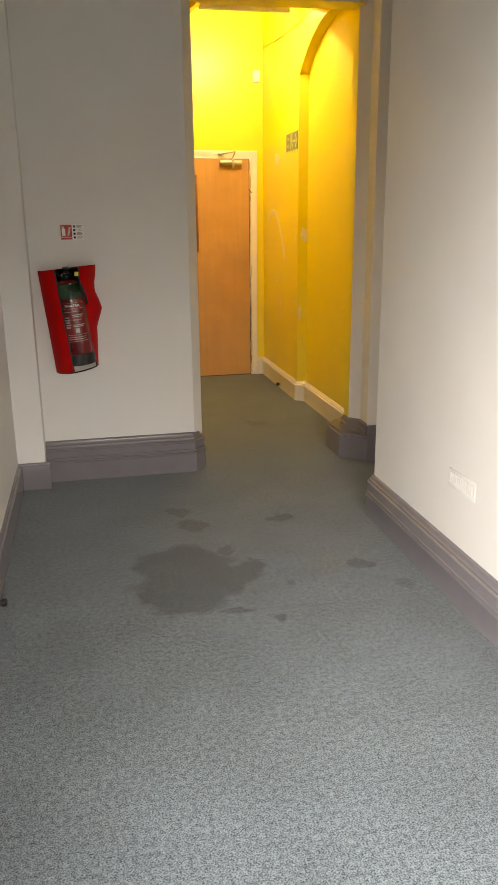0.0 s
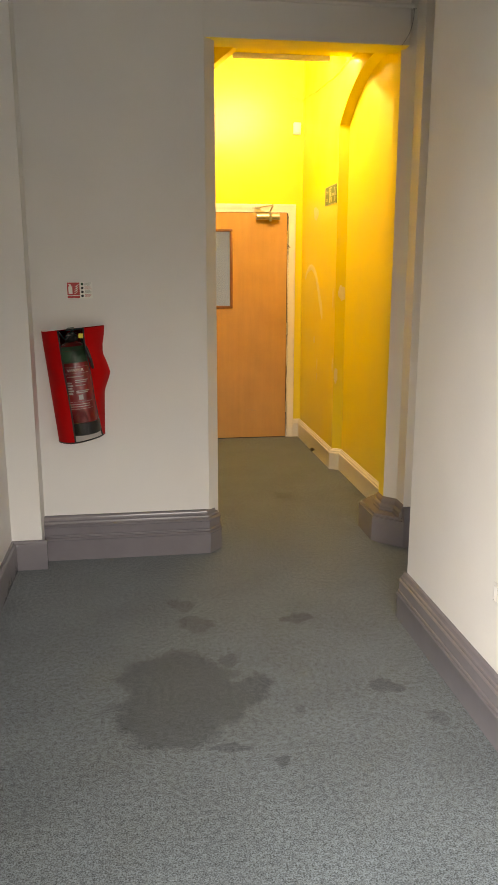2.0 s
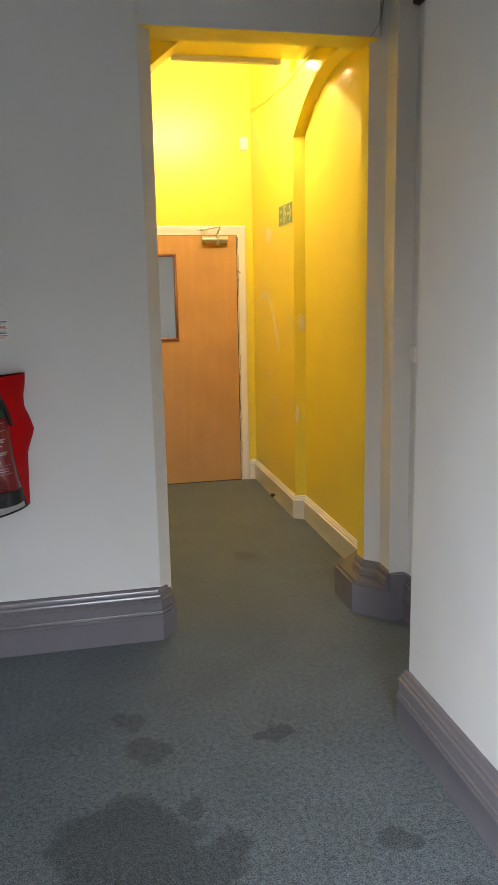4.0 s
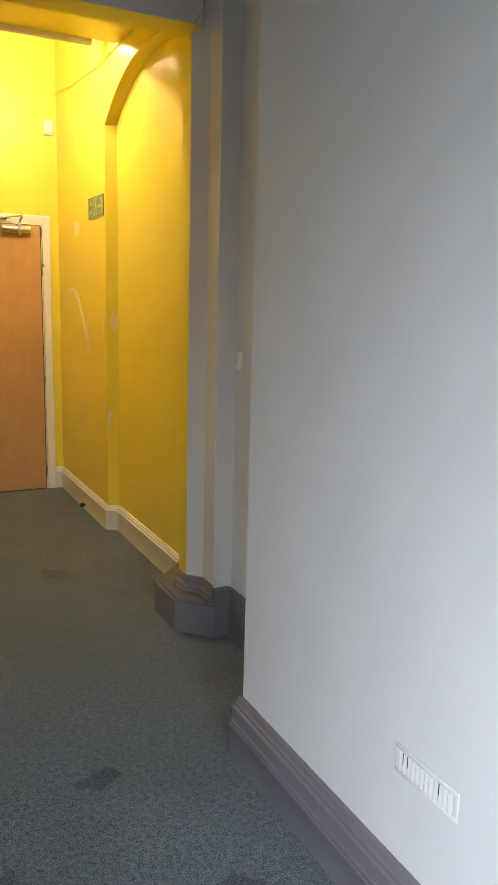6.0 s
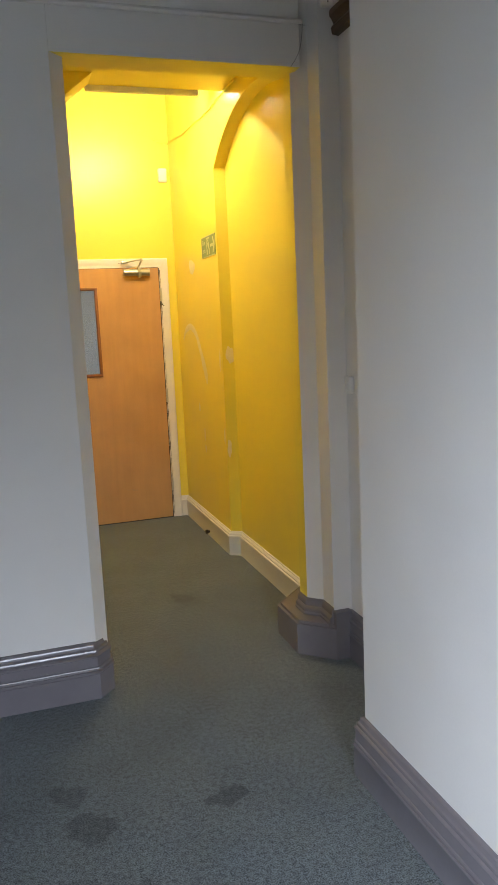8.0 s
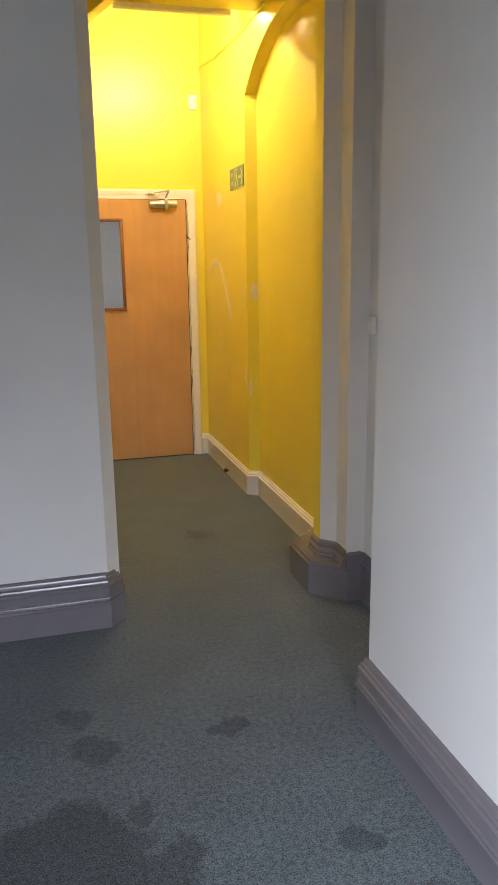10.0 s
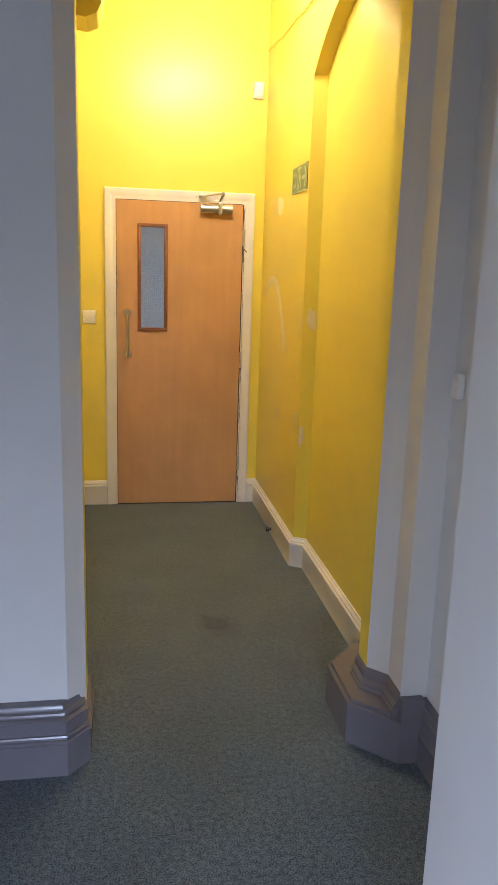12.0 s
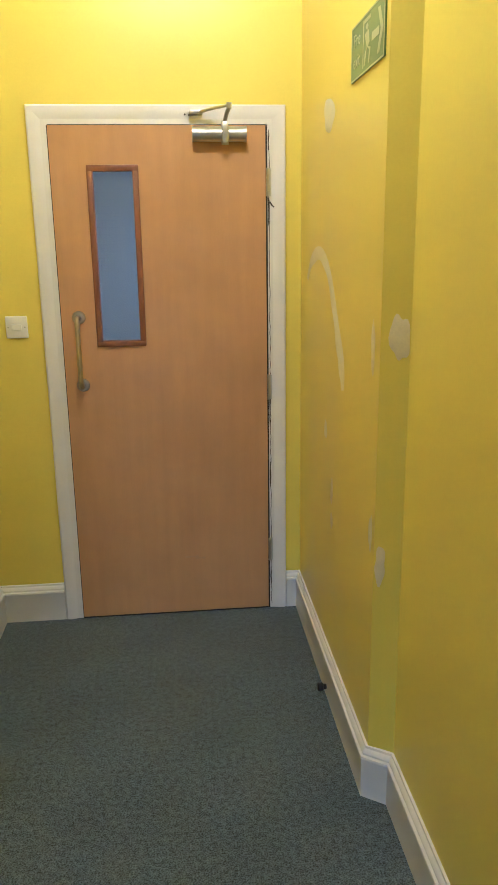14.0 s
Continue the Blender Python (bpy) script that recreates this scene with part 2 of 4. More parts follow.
def lathe(bm, profile, m, seg=28):
    rings = [[bm.verts.new(m @ Vector((r * math.cos(math.tau * i / seg), r * math.sin(math.tau * i / seg), z))) for i in range(seg)] for r, z in profile]
    for a, b in zip(rings, rings[1:]):
        for i in range(seg):
            bm.faces.new((a[i], a[(i + 1) % seg], b[(i + 1) % seg], b[i]))
    bm.faces.new(rings[0][::-1])
    bm.faces.new(rings[-1])
    return bm


def tube(bm, pts, r, seg=8):
    """A round cord through the points."""
    pts = [Vector(p) for p in pts]
    rings = []
    q, last = None, None
    for i, p in enumerate(pts):
        d = (pts[min(i + 1, len(pts) - 1)] - pts[max(i - 1, 0)]).normalized()
        q = d.to_track_quat("Z", "Y") if q is None else last.rotation_difference(d) @ q
        last = d
        rings.append([bm.verts.new(p + q @ Vector((r * math.cos(math.tau * k / seg), r * math.sin(math.tau * k / seg), 0))) for k in range(seg)])
    for a, b in zip(rings, rings[1:]):
        for k in range(seg):
            bm.faces.new((a[k], a[(k + 1) % seg], b[(k + 1) % seg], b[k]))
    bm.faces.new(rings[0][::-1])
    bm.faces.new(rings[-1])
    return bm


def sweep(bm, profile, path):
    """A moulding: profile of (proud, height) run along a plan line with mitred corners; proud goes to the left of the line."""
    path = [Vector(p) for p in path]
    offs = []
    for i, p in enumerate(path):
        ns = []
        for a, b in ((i - 1, i), (i, i + 1)):
            if a >= 0 and b < len(path):
                d = (path[b] - path[a]).normalized()
                ns.append(Vector((-d.y, d.x)))
        s = sum(ns, Vector((0, 0)))
        s.normalize()
        offs.append(s / s.dot(ns[0]))
    rows = [[bm.verts.new((p.x + o.x * d, p.y + o.y * d, z)) for d, z in profile] for p, o in zip(path, offs)]
    for a, b in zip(rows, rows[1:]):
        for k in range(len(profile) - 1):
            bm.faces.new((a[k], b[k], b[k + 1], a[k + 1]))
    bm.faces.new(rows[0])
    bm.faces.new(rows[-1][::-1])
    return bm


def structure(name, bm, mats, label, category, smooth=None):
    return tagged(link_mesh(name, bm, mats, smooth=smooth), label, category, kind="structure")


def text_part(name, body, size, m, mat, parent):
    cu = bpy.data.curves.new(name, "FONT")
    cu.body, cu.size, cu.extrude, cu.align_x, cu.align_y = body, size, 0.0004, "CENTER", "CENTER"
    tmp = bpy.data.objects.new(name, cu)
    me = bpy.data.meshes.new_from_object(tmp)
    bpy.data.objects.remove(tmp)
    me.transform(m)
    me.materials.clear()
    me.materials.append(mat)
    ob = new(name, me)
    ob.parent = parent
    return ob


# ---- the shell ----
floor_bm = boxed(-0.62, 2.1, -1.42, 9.4, -0.12, 0.0)
structure("floor", floor_bm, CARPET, "blue-grey cut-pile carpet with a large dark stain", "floor")
out = boxed(-40, 40, -60, 60, -0.5, -0.13)
structure("ground", out, OUTSIDE, "grey paving outside the building", "ground")

west = bmesh.new()
# unseen opening added in the west wall for the side lamp
W0, W1 = SIDE_Y - 0.7, SIDE_Y + 0.7
prism(west, [(-0.54, W1), (-0.34, W1), (-0.34, 4.43), (-0.19, 4.43), (-0.19, 4.575), (-0.54, 4.575)], 0, 3.2)
box(west, -0.54, -0.34, -1.4, W0, 0, 3.2)
box(west, -0.54, -0.34, W0, W1, 2.05, 3.2)
box(west, -0.54, -0.34, W0, W1, 0, 0.35)
structure("wall_west", west, WHITE, "white painted lobby wall with a boxed-out corner", "wall")
structure("wall_east", prism(bmesh.new(), [(1.452, -1.4), (1.452, 3.60), (1.832, 3.60), (1.832, 4.48), (2.1, 4.48), (2.1, -1.4)], 0, 3.2), WHITE,
          "white painted lobby wall with a recess at its end", "wall")


def two_tone(bm):
    """White towards the lobby, yellow inside the opening and behind it."""
    bm.normal_update()
    for f in bm.faces:
        f.material_index = 1 if f.calc_center_median().y > 4.64 and abs(f.normal.z) < 0.5 else 0
    return bm


north_left = prism(bmesh.new(), [(-0.54, 4.575), (0.68, 4.575), (0.735, 4.63), (0.735, 4.735), (0.665, 4.81), (-0.54, 4.81)], 0, 3.4)
structure("wall_north_1", two_tone(north_left), [WHITE, YELLOW], "white wall beside the opening, chamfered corner, yellow inner reveal", "wall")
north_right = prism(bmesh.new(), [(1.684, 4.655), (1.742, 4.595), (1.742, 4.48), (2.1, 4.48), (2.1, 4.9), (1.84, 4.9), (1.684, 4.744)], 0, 3.4)
structure("wall_north_2", two_tone(north_right), [WHITE, YELLOW], "stepped and splayed pier beside the opening, white and yellow", "wall")
lintel = boxed(0.68, 1.700, 4.577, 4.735, 2.577, 3.4)
for f in lintel.faces:
    f.normal_update()
    f.material_index = 1 if f.normal.z < -0.5 or f.normal.y > 0.5 else 0
structure("lintel", lintel, [WHITE, YELLOW], "white painted lintel over the opening, yellow underside", "lintel")

south = bmesh.new()
box(south, -0.54, -0.05, -1.4, -1.2, 0, 3.2)
box(south, 1.15, 2.1, -1.4, -1.2, 0, 3.2)
box(south, -0.05, 1.15, -1.4, -1.2, 2.05, 3.2)
structure("wall_south", south, WHITE, "white painted wall round the glazed entrance", "wall")
structure("ceiling_lobby", boxed(-0.54, 2.1, -1.4, 4.577, 3.2, 3.4), CEIL, "white painted lobby ceiling", "ceiling")

# yellow corridor
structure("wall_corridor_west", prism(bmesh.new(), [(0.26, 4.81), (0.48, 4.81), (0.48, 7.39), (0.26, 7.39)], 0, 3.4), YELLOW,
          "yellow painted corridor wall", "wall")


def arched_wall():
    """The corridor's east wall: a shallow arched recess with splayed sides, in a face 7 cm in front of it."""
    bm = bmesh.new()
    xf, xb, yc, half, spring, rise, deep = 1.77, 1.834, 5.42, 0.765, 2.49, 0.268, 0.040
    near = 4.74

    def curve(h, r):
        rad = (h * h + r * r) / (2 * r)
        pts = [(yc + h, 0.0), (yc + h, spring)]
        top = math.asin(h / rad)
        for i in range(1, 33):
            a = top - (2 * top) * i / 33
            pts.append((yc + rad * math.sin(a), spring + r - rad + rad * math.cos(a)))
        return [p for p in pts if p[0] >= near]

    outer, inner = curve(half, rise), curve(half - deep, rise - 0.02)
    inner = inner[:len(outer)] + [inner[-1]] * (len(outer) - len(inner))
    fo = [bm.verts.new((xf, y, z)) for y, z in outer]
    fi = [bm.verts.new((xb, y, z)) for y, z in inner]
    up = [bm.verts.new((xf, y, 3.4)) for y, z in outer]
    for i in range(len(outer) - 1):
        if fo[i].co != fo[i + 1].co:
            bm.faces.new((fo[i], fo[i + 1], fi[i + 1], fi[i]))
            if i >= 1:
                bm.faces.new((fo[i], up[i], up[i + 1], fo[i + 1]))
    far_lo, far_sp, far_hi = (bm.verts.new((xf, 7.39, z)) for z in (0, spring, 3.4))
    bm.faces.new((far_lo, fo[0], fo[1], far_sp))
    bm.faces.new((far_sp, fo[1], up[1], far_hi))
    # solid wall behind the recess
    box(bm, xb, 2.1, 4.9, 7.39, 0, 3.4)
    return bm


structure("wall_corridor_east", arched_wall(), YELLOW, "yellow painted wall with a shallow arched recess and filler patches", "wall", smooth=25)
end = bmesh.new()
box(end, 0.26, 0.80, 7.39, 7.56, 0, 3.4)
box(end, 1.66, 2.1, 7.39, 7.56, 0, 3.4)
box(end, 0.80, 1.66, 7.39, 7.56, 2.01, 3.4)
structure("wall_corridor_end", end, YELLOW, "yellow painted end wall round the far door", "wall")
structure("ceiling_corridor", boxed(0.26, 2.1, 5.93, 7.56, 3.4, 3.5), CEIL, "white corridor ceiling", "ceiling")
bulk = boxed(0.482, 1.768, 4.737, 5.93, BULK_Z, 3.45)
prism_pts = [(0.482, BULK_Z), (1.0, BULK_Z), (0.80, BULK_Z - 0.16), (0.783, BULK_Z - 0.29), (0.765, BULK_Z - 0.325), (0.72, BULK_Z - 0.345), (0.66, BULK_Z - 0.335), (0.482, BULK_Z - 0.30)]
v0 = [bulk.verts.new((x, 5.72, z)) for x, z in prism_pts]
v1 = [bulk.verts.new((x, 5.925, z)) for x, z in prism_pts]
for i in range(len(v0)):
    j = (i + 1) % len(v0)
    bulk.faces.new((v0[i], v0[j], v1[j], v1[i]))
bulk.faces.new(v0)
bulk.faces.new(v1[::-1])
structure("ceiling_bulkhead", bulk, YELLOW, "yellow dropped ceiling with a haunched edge", "ceiling")

# room past the far door, with an unseen window opening added for the lamp
rear = bmesh.new()
box(rear, 0.2, 0.26, 7.56, 9.3, 0, 2.6)
box(rear, 2.1, 2.2, 7.56, 8.05, 0, 2.6)
box(rear, 2.1, 2.2, 8.75, 9.3, 0, 2.6)
box(rear, 2.1, 2.2, 8.05, 8.75, 0, 1.0)
box(rear, 2.1, 2.2, 8.05, 8.75, 2.0, 2.6)
box(rear, 0.26, 2.1, 9.2, 9.3, 0, 2.6)
structure("wall_rear_room", rear, WHITE, "plain white walls past the far door", "wall")
structure("ceiling_rear_room", boxed(0.26, 2.1, 7.56, 9.3, 2.6, 2.7), CEIL, "plain white ceiling past the far door", "ceiling")

# ---- skirtings ----
TALL = [(0, 0), (0.058, 0), (0.058, 0.108), (0.062, 0.112), (0.063, 0.118), (0.059, 0.123), (0.053, 0.124), (0.053, 0.130), (0.057, 0.133),
        (0.055, 0.138), (0.049, 0.140), (0.049, 0.178), (0.054, 0.181), (0.055, 0.187), (0.050, 0.192), (0.040, 0.195), (0.042, 0.201),
        (0.040, 0.207), (0.030, 0.211), (0.026, 0.218), (0.024, 0.226), (0.016, 0.231), (0, 0.232)]
EAST = [(d * 0.52, z * 0.94) for d, z in TALL]
LOW = [(0, 0), (0.024, 0), (0.024, 0.128), (0.022, 0.136), (0.014, 0.142), (0.012, 0.150), (0, 0.152)]
OGEE = [(0, 0), (0.020, 0), (0.020, 0.122), (0.022, 0.126), (0.021, 0.133), (0.015, 0.137), (0.016, 0.143), (0.013, 0.150), (0.007, 0.155), (0.006, 0.162), (0, 0.164)]
structure("baseboard_north", sweep(bmesh.new(), TALL[::1], [(0.69, 4.79), (0.69, 4.615), (0.655, 4.575), (-0.19, 4.575)]), GREY,
          "tall moulded skirting in glossy dark grey paint", "skirting board", smooth=30)
structure("baseboard_west", sweep(bmesh.new(), LOW, [(-0.165, 4.575), (-0.165, 4.43), (-0.34, 4.43), (-0.34, -1.2)][1:]), GREY,
          "low plain skirting in glossy dark grey paint", "skirting board", smooth=30)
structure("baseboard_east", sweep(bmesh.new(), EAST, [(1.452, -1.2), (1.452, 3.60), (1.832, 3.60), (1.832, 4.48)]), GREY,
          "tall moulded skirting in glossy dark grey paint", "skirting board", smooth=30)
structure("baseboard_corridor_east", sweep(bmesh.new(), OGEE, [(1.834, 4.9), (1.834, 6.143), (1.77, 6.188), (1.77, 7.39), (1.708, 7.39)]), CREAM,
          "white gloss skirting with an ogee top", "skirting board", smooth=30)
structure("baseboard_corridor_west", sweep(bmesh.new(), OGEE, [(0.75, 7.39), (0.48, 7.39), (0.48, 4.81)]), CREAM,
          "white gloss skirting with an ogee top", "skirting board", smooth=30)

plinth = thing("pier_plinth", (1.7, 4.6, 0), "two-stage splayed plinth in glossy dark grey paint at the foot of the pier", "plinth", kind="structure")


def local(bm, ob):
    bmesh.ops.translate(bm, verts=bm.verts, vec=-ob.location)
    return bm


low_pts = [(1.60, 4.845), (1.60, 4.585), (1.739, 4.4465), (1.78, 4.490), (1.812, 5.03), (1.785, 5.03)]
pb = bmesh.new()
prism(pb, low_pts, 0, 0.160)
bmesh.ops.bevel(pb, geom=[e for e in pb.edges if all(v.co.z > 0.1 for v in e.verts)], offset=0.014, segments=4, affect="EDGES")
part("base", local(pb, plinth), GREY, plinth, smooth=30)
part("block", local(prism(bmesh.new(), [(1.738, 4.446), (1.815, 4.446), (1.815, 4.479), (1.738, 4.479)], 0.0, 0.226), plinth), GREY, plinth)
UPPER = [(0, 0.10), (0.032, 0.10), (0.032, 0.168), (0.026, 0.175), (0.028, 0.186), (0.024, 0.195), (0.014, 0.202), (0.016, 0.213), (0.012, 0.226), (0.004, 0.236), (0, 0.238)]
part("moulding", local(sweep(bmesh.new(), [(d * 0.75, z) for d, z in UPPER], [(1.742, 4.479), (1.742, 4.595), (1.684, 4.655), (1.684, 4.744), (1.84, 4.9)]), plinth), GREY, plinth, smooth=30)


# ---- the far door ----
def far_door():
    d = thing("door_1", (1.229, 7.39, 0), "closed beech-veneered fire door with a narrow wired-glass window", "door", kind="structure")
    x0, x1, yf, yb = 0.8265, 1.629, 7.368, 7.412
    gx0, gx1, gz0, gz1 = 0.978, 1.130, 1.192, 1.828
    bm2 = bmesh.new()
    # one leaf with a cut-out
    ring_o = [(x0, 0.008), (x1, 0.008), (x1, 1.985), (x0, 1.985)]
    ring_i = [(gx0, gz0), (gx1, gz0), (gx1, gz1), (gx0, gz1)]
    vs = {}
    for tag, ring in (("o", ring_o), ("i", ring_i)):
        for y in (yf, yb):
            vs[tag, y] = [bm2.verts.new((x, y, z)) for x, z in ring]
    for i in range(4):
        j = (i + 1) % 4
        bm2.faces.new((vs["o", yf][i], vs["o", yf][j], vs["i", yf][j], vs["i", yf][i]))
        bm2.faces.new((vs["o", yb][i], vs["i", yb][i], vs["i", yb][j], vs["o", yb][j]))
        bm2.faces.new((vs["o", yf][i], vs["o", yb][i], vs["o", yb][j], vs["o", yf][j]))
        bm2.faces.new((vs["i", yf][i], vs["i", yf][j], vs["i", yb][j], vs["i", yb][i]))
    part("leaf", local(bm2, d), WOOD, d, "orange-brown beech veneer leaf")
    # window beads
    bead = bmesh.new()
    for a in ((gx0 - 0.020, gx1 + 0.020, gz1 - 0.003, gz1 + 0.020), (gx0 - 0.020, gx1 + 0.020, gz0 - 0.020, gz0 + 0.003)):
        box(bead, a[0], a[1], 7.357, 7.392, a[2], a[3], 0.004)
    for a in ((gx0 - 0.020, gx0 + 0.003), (gx1 - 0.003, gx1 + 0.020)):
        box(bead, a[0], a[1], 7.358, 7.392, gz0 - 0.018, gz1 + 0.018, 0.004)
    part("window_frame", local(bead, d), FRAMEWOOD, d, "dark hardwood glazing bead", smooth=40)
    pane = part("window_pane", local(boxed(gx0, gx1, 7.386, 7.392, gz0, gz1), d), WIRED, d, "wired safety glass pane")
    pane.visible_shadow = False
    wires = bmesh.new()
    k = 12
    for i in range(1, k):
        x = gx0 + (gx1 - gx0) * i / k
        box(wires, x - 0.0003, x + 0.0003, 7.3886, 7.3892, gz0, gz1)
    for i in range(1, 50):
        z = gz0 + (gz1 - gz0) * i / 50
        box(wires, gx0, gx1, 7.3886, 7.3894, z - 0.0003, z + 0.0003)
    part("wire_mesh", local(wires, d), WIRE, pane, "fine square wire mesh inside the glass").location = (0, 0, 0)
    # pull handle
    hb = bmesh.new()
    hx = 0.893
    pts = [(hx, 7.368, 1.288)] + [(hx, 7.318 - 0.018 * math.sin(a), 1.270 + 0.018 * math.cos(a)) for a in (0, 0.5, 1.0, 1.57)]
    pts += [(hx, 7.300, 1.155)] + [(hx, 7.318 - 0.018 * math.sin(a), 1.040 - 0.018 * math.cos(a)) for a in (1.57, 1.0, 0.5, 0)] + [(hx, 7.368, 1.022)]
    tube(hb, pts, 0.0095, 14)
    handle = part("pull_handle", local(hb, d), BRASS, d, "D-shaped satin metal pull handle", smooth=60)
    for z in (1.288, 1.022):
        r = bmesh.new()
        m = Matrix.Translation((hx, 7.368, z)) @ Matrix.Rotation(radians(90), 4, "X")
        lathe(r, [(0.026, 0), (0.026, 0.004), (0.023, 0.008), (0.012, 0.009)], m, 28)
        part("rose", local(r, d), BRASS, handle, smooth=40)
    # hinges
    for z in (1.782, 0.991, 0.281):
        h = bmesh.new()
        for i in range(5):
            rod(h, (1.636, 7.362, z - 0.05 + 0.0204 * i), (1.636, 7.362, z - 0.05 + 0.0204 * i + 0.019), 0.0065, 12)
        box(h, 1.633, 1.648, 7.366, 7.3685, z - 0.05, z + 0.05)
        part("hinge", local(h, d), STEEL, d, "steel butt hinge", smooth=40)
    # black strips standing in for the shade in the gaps round the leaf
    for a in ((0.8232, 0.8262, 0.0, 1.985), (1.6295, 1.6358, 0.0, 1.985), (0.8265, 1.629, 1.9855, 1.9885), (0.8265, 1.629, 0.0, 0.0075)):
        part("gap_shade", local(boxed(a[0], a[1], 7.3725, 7.40, a[2], a[3]), d), BLACK, d, "black strip standing in for the shade in the gap")
    # overhead closer
    c = bmesh.new()
    rod(c, (1.360, 7.337, 1.950), (1.548, 7.337, 1.950), 0.0265, 28)
    box(c, 1.362, 1.546, 7.345, 7.369, 1.926, 1.974, 0.004)
    closer = part("door_closer", local(c, d), STEEL, d, "silver overhead door closer with a folding arm", smooth=40)
    for x in (1.358, 1.550):
        e = bmesh.new()
        rod(e, (x - 0.004, 7.337, 1.950), (x + 0.004, 7.337, 1.950), 0.0285, 24)
        part("end_cap", local(e, d), STEEL, closer, smooth=40)
    s = bmesh.new()
    rod(s, (1.474, 7.327, 1.912), (1.474, 7.327, 1.992), 0.013, 18)
    box(s, 1.462, 1.486, 7.302, 7.342, 1.915, 1.990, 0.004)
    part("spindle", local(s, d), STEEL, closer, smooth=40)
    arm = bmesh.new()
    tube(arm, [(1.474, 7.325, 1.992), (1.480, 7.30, 2.016), (1.488, 7.278, 2.034)], 0.008, 10)
    tube(arm, [(1.488, 7.278, 2.040), (1.44, 7.31, 2.036), (1.375, 7.352, 2.026)], 0.006, 10)
    rod(arm, (1.488, 7.278, 2.028), (1.488, 7.278, 2.048), 0.010, 14)
    box(arm, 1.345, 1.395, 7.340, 7.372, 2.018, 2.034, 0.003)
    part("arm", local(arm, d), STEEL, closer, "jointed steel closer arm", smooth=40)
    for sx, sz, w in ((1.30, 0.262, 0.030), (1.335, 0.255, 0.022)):
        sc = bmesh.new()
        pts = [(sx + w * math.cos(math.tau * i / 14), 7.3676, sz + 0.005 * math.sin(math.tau * i / 14) + 0.003 * math.sin(3 * math.tau * i / 14)) for i in range(14)]
        sc.faces.new([sc.verts.new(p) for p in pts])
        part("scuff", local(sc, d), SCUFF, d, "pale scuff in the varnish")
    return d


far_door()


def architrave():
    fr = thing("door_frame_1", (1.229, 7.39, 0), "white gloss door frame and architrave, scuffed at the hinges", "door frame", kind="structure")
    xo0, xo1, zo = 0.752, 1.706, 2.057
    w = 0.068
    prof = [(0.0, 0.0), (0.0, 0.016), (0.006, 0.021), (0.020, 0.022), (0.040, 0.018), (0.052, 0.014), (0.060, 0.014), (0.066, 0.010), (w, 0.006), (w, 0.0)]
    for side in ("l", "r", "t"):
        bm = bmesh.new()
        a, b = [], []
        for u, dep in prof:
            y = 7.389 - dep
            if side == "l":
                a.append((xo0 + u, y, 0.0)), b.append((xo0 + u, y, zo - u))
            elif side == "r":
                a.append((xo1 - u, y, 0.0)), b.append((xo1 - u, y, zo - u))
            else:
                a.append((xo0 + u, y, zo - u)), b.append((xo1 - u, y, zo - u))
        va, vb = [bm.verts.new(p) for p in a], [bm.verts.new(p) for p in b]
        for i in range(len(prof) - 1):
            bm.faces.new((va[i], va[i + 1], vb[i + 1], vb[i]))
        bm.faces.new(va)
        bm.faces.new(vb[::-1])
        part("architrave", local(bm, fr), CREAM, fr, smooth=25)
    for a in ((0.80, 0.823, 0, 2.01), (1.636, 1.66, 0, 2.01)):
        part("jamb", local(boxed(a[0], a[1], 7.3745, 7.56, a[2], a[3]), fr), CREAM, fr)
    part("head", local(boxed(0.823, 1.636, 7.3745, 7.56, 1.989, 2.01), fr), CREAM, fr)
    # chipped, unpainted runs beside the hinges
    rng = random.Random(4)
    for z in (1.66, 1.70, 1.93, 0.90, 0.86, 0.62, 0.15):
        bm = bmesh.new()
        pts = []
        h = rng.uniform(0.03, 0.075)
        for i in range(12):
            t = math.tau * i / 12
            pts.append((1.6405 + 0.0022 * math.cos(t) * rng.uniform(0.6, 1.3), 7.3738 - 0.0002, z + h * math.sin(t) * rng.uniform(0.8, 1.1)))
        bm.faces.new([bm.verts.new(p) for p in pts])
        ret = bmesh.ops.extrude_face_region(bm, geom=list(bm.faces))
        for v in ret["geom"]:
            if isinstance(v, bmesh.types.BMVert):
                v.co.y += 0.0006
        part("paint_chip", local(bm, fr), CRACK, fr, "chipped paint showing dark wood")
    rough_edge = bmesh.new()
    tube(rough_edge, [(1.6425 + rng.uniform(-0.0015, 0.0022), 7.3742, 0.02 + 1.95 * i / 90) for i in range(91)], 0.0011, 5)
    part("paint_crack", local(rough_edge, fr), CRACK, fr, "ragged crack in the paint beside the hinges")
    nick = bmesh.new()
    tube(nick, [(1.645, 7.3738, 1.712), (1.652, 7.3735, 1.700), (1.661, 7.372, 1.692)], 0.003, 6)
    part("paint_chip", local(nick, fr), CRACK, fr, "chipped paint showing dark wood")
    for x, z in ((1.33, 2.022), (1.345, 2.020), (1.222, 2.040)):
        hole = rod(bmesh.new(), (x, 7.372, z), (x, 7.3685, z), 0.0035, 10)
        part("screw_hole", local(hole, fr), CRACK, fr, "old dark screw hole")
    return fr


architrave()


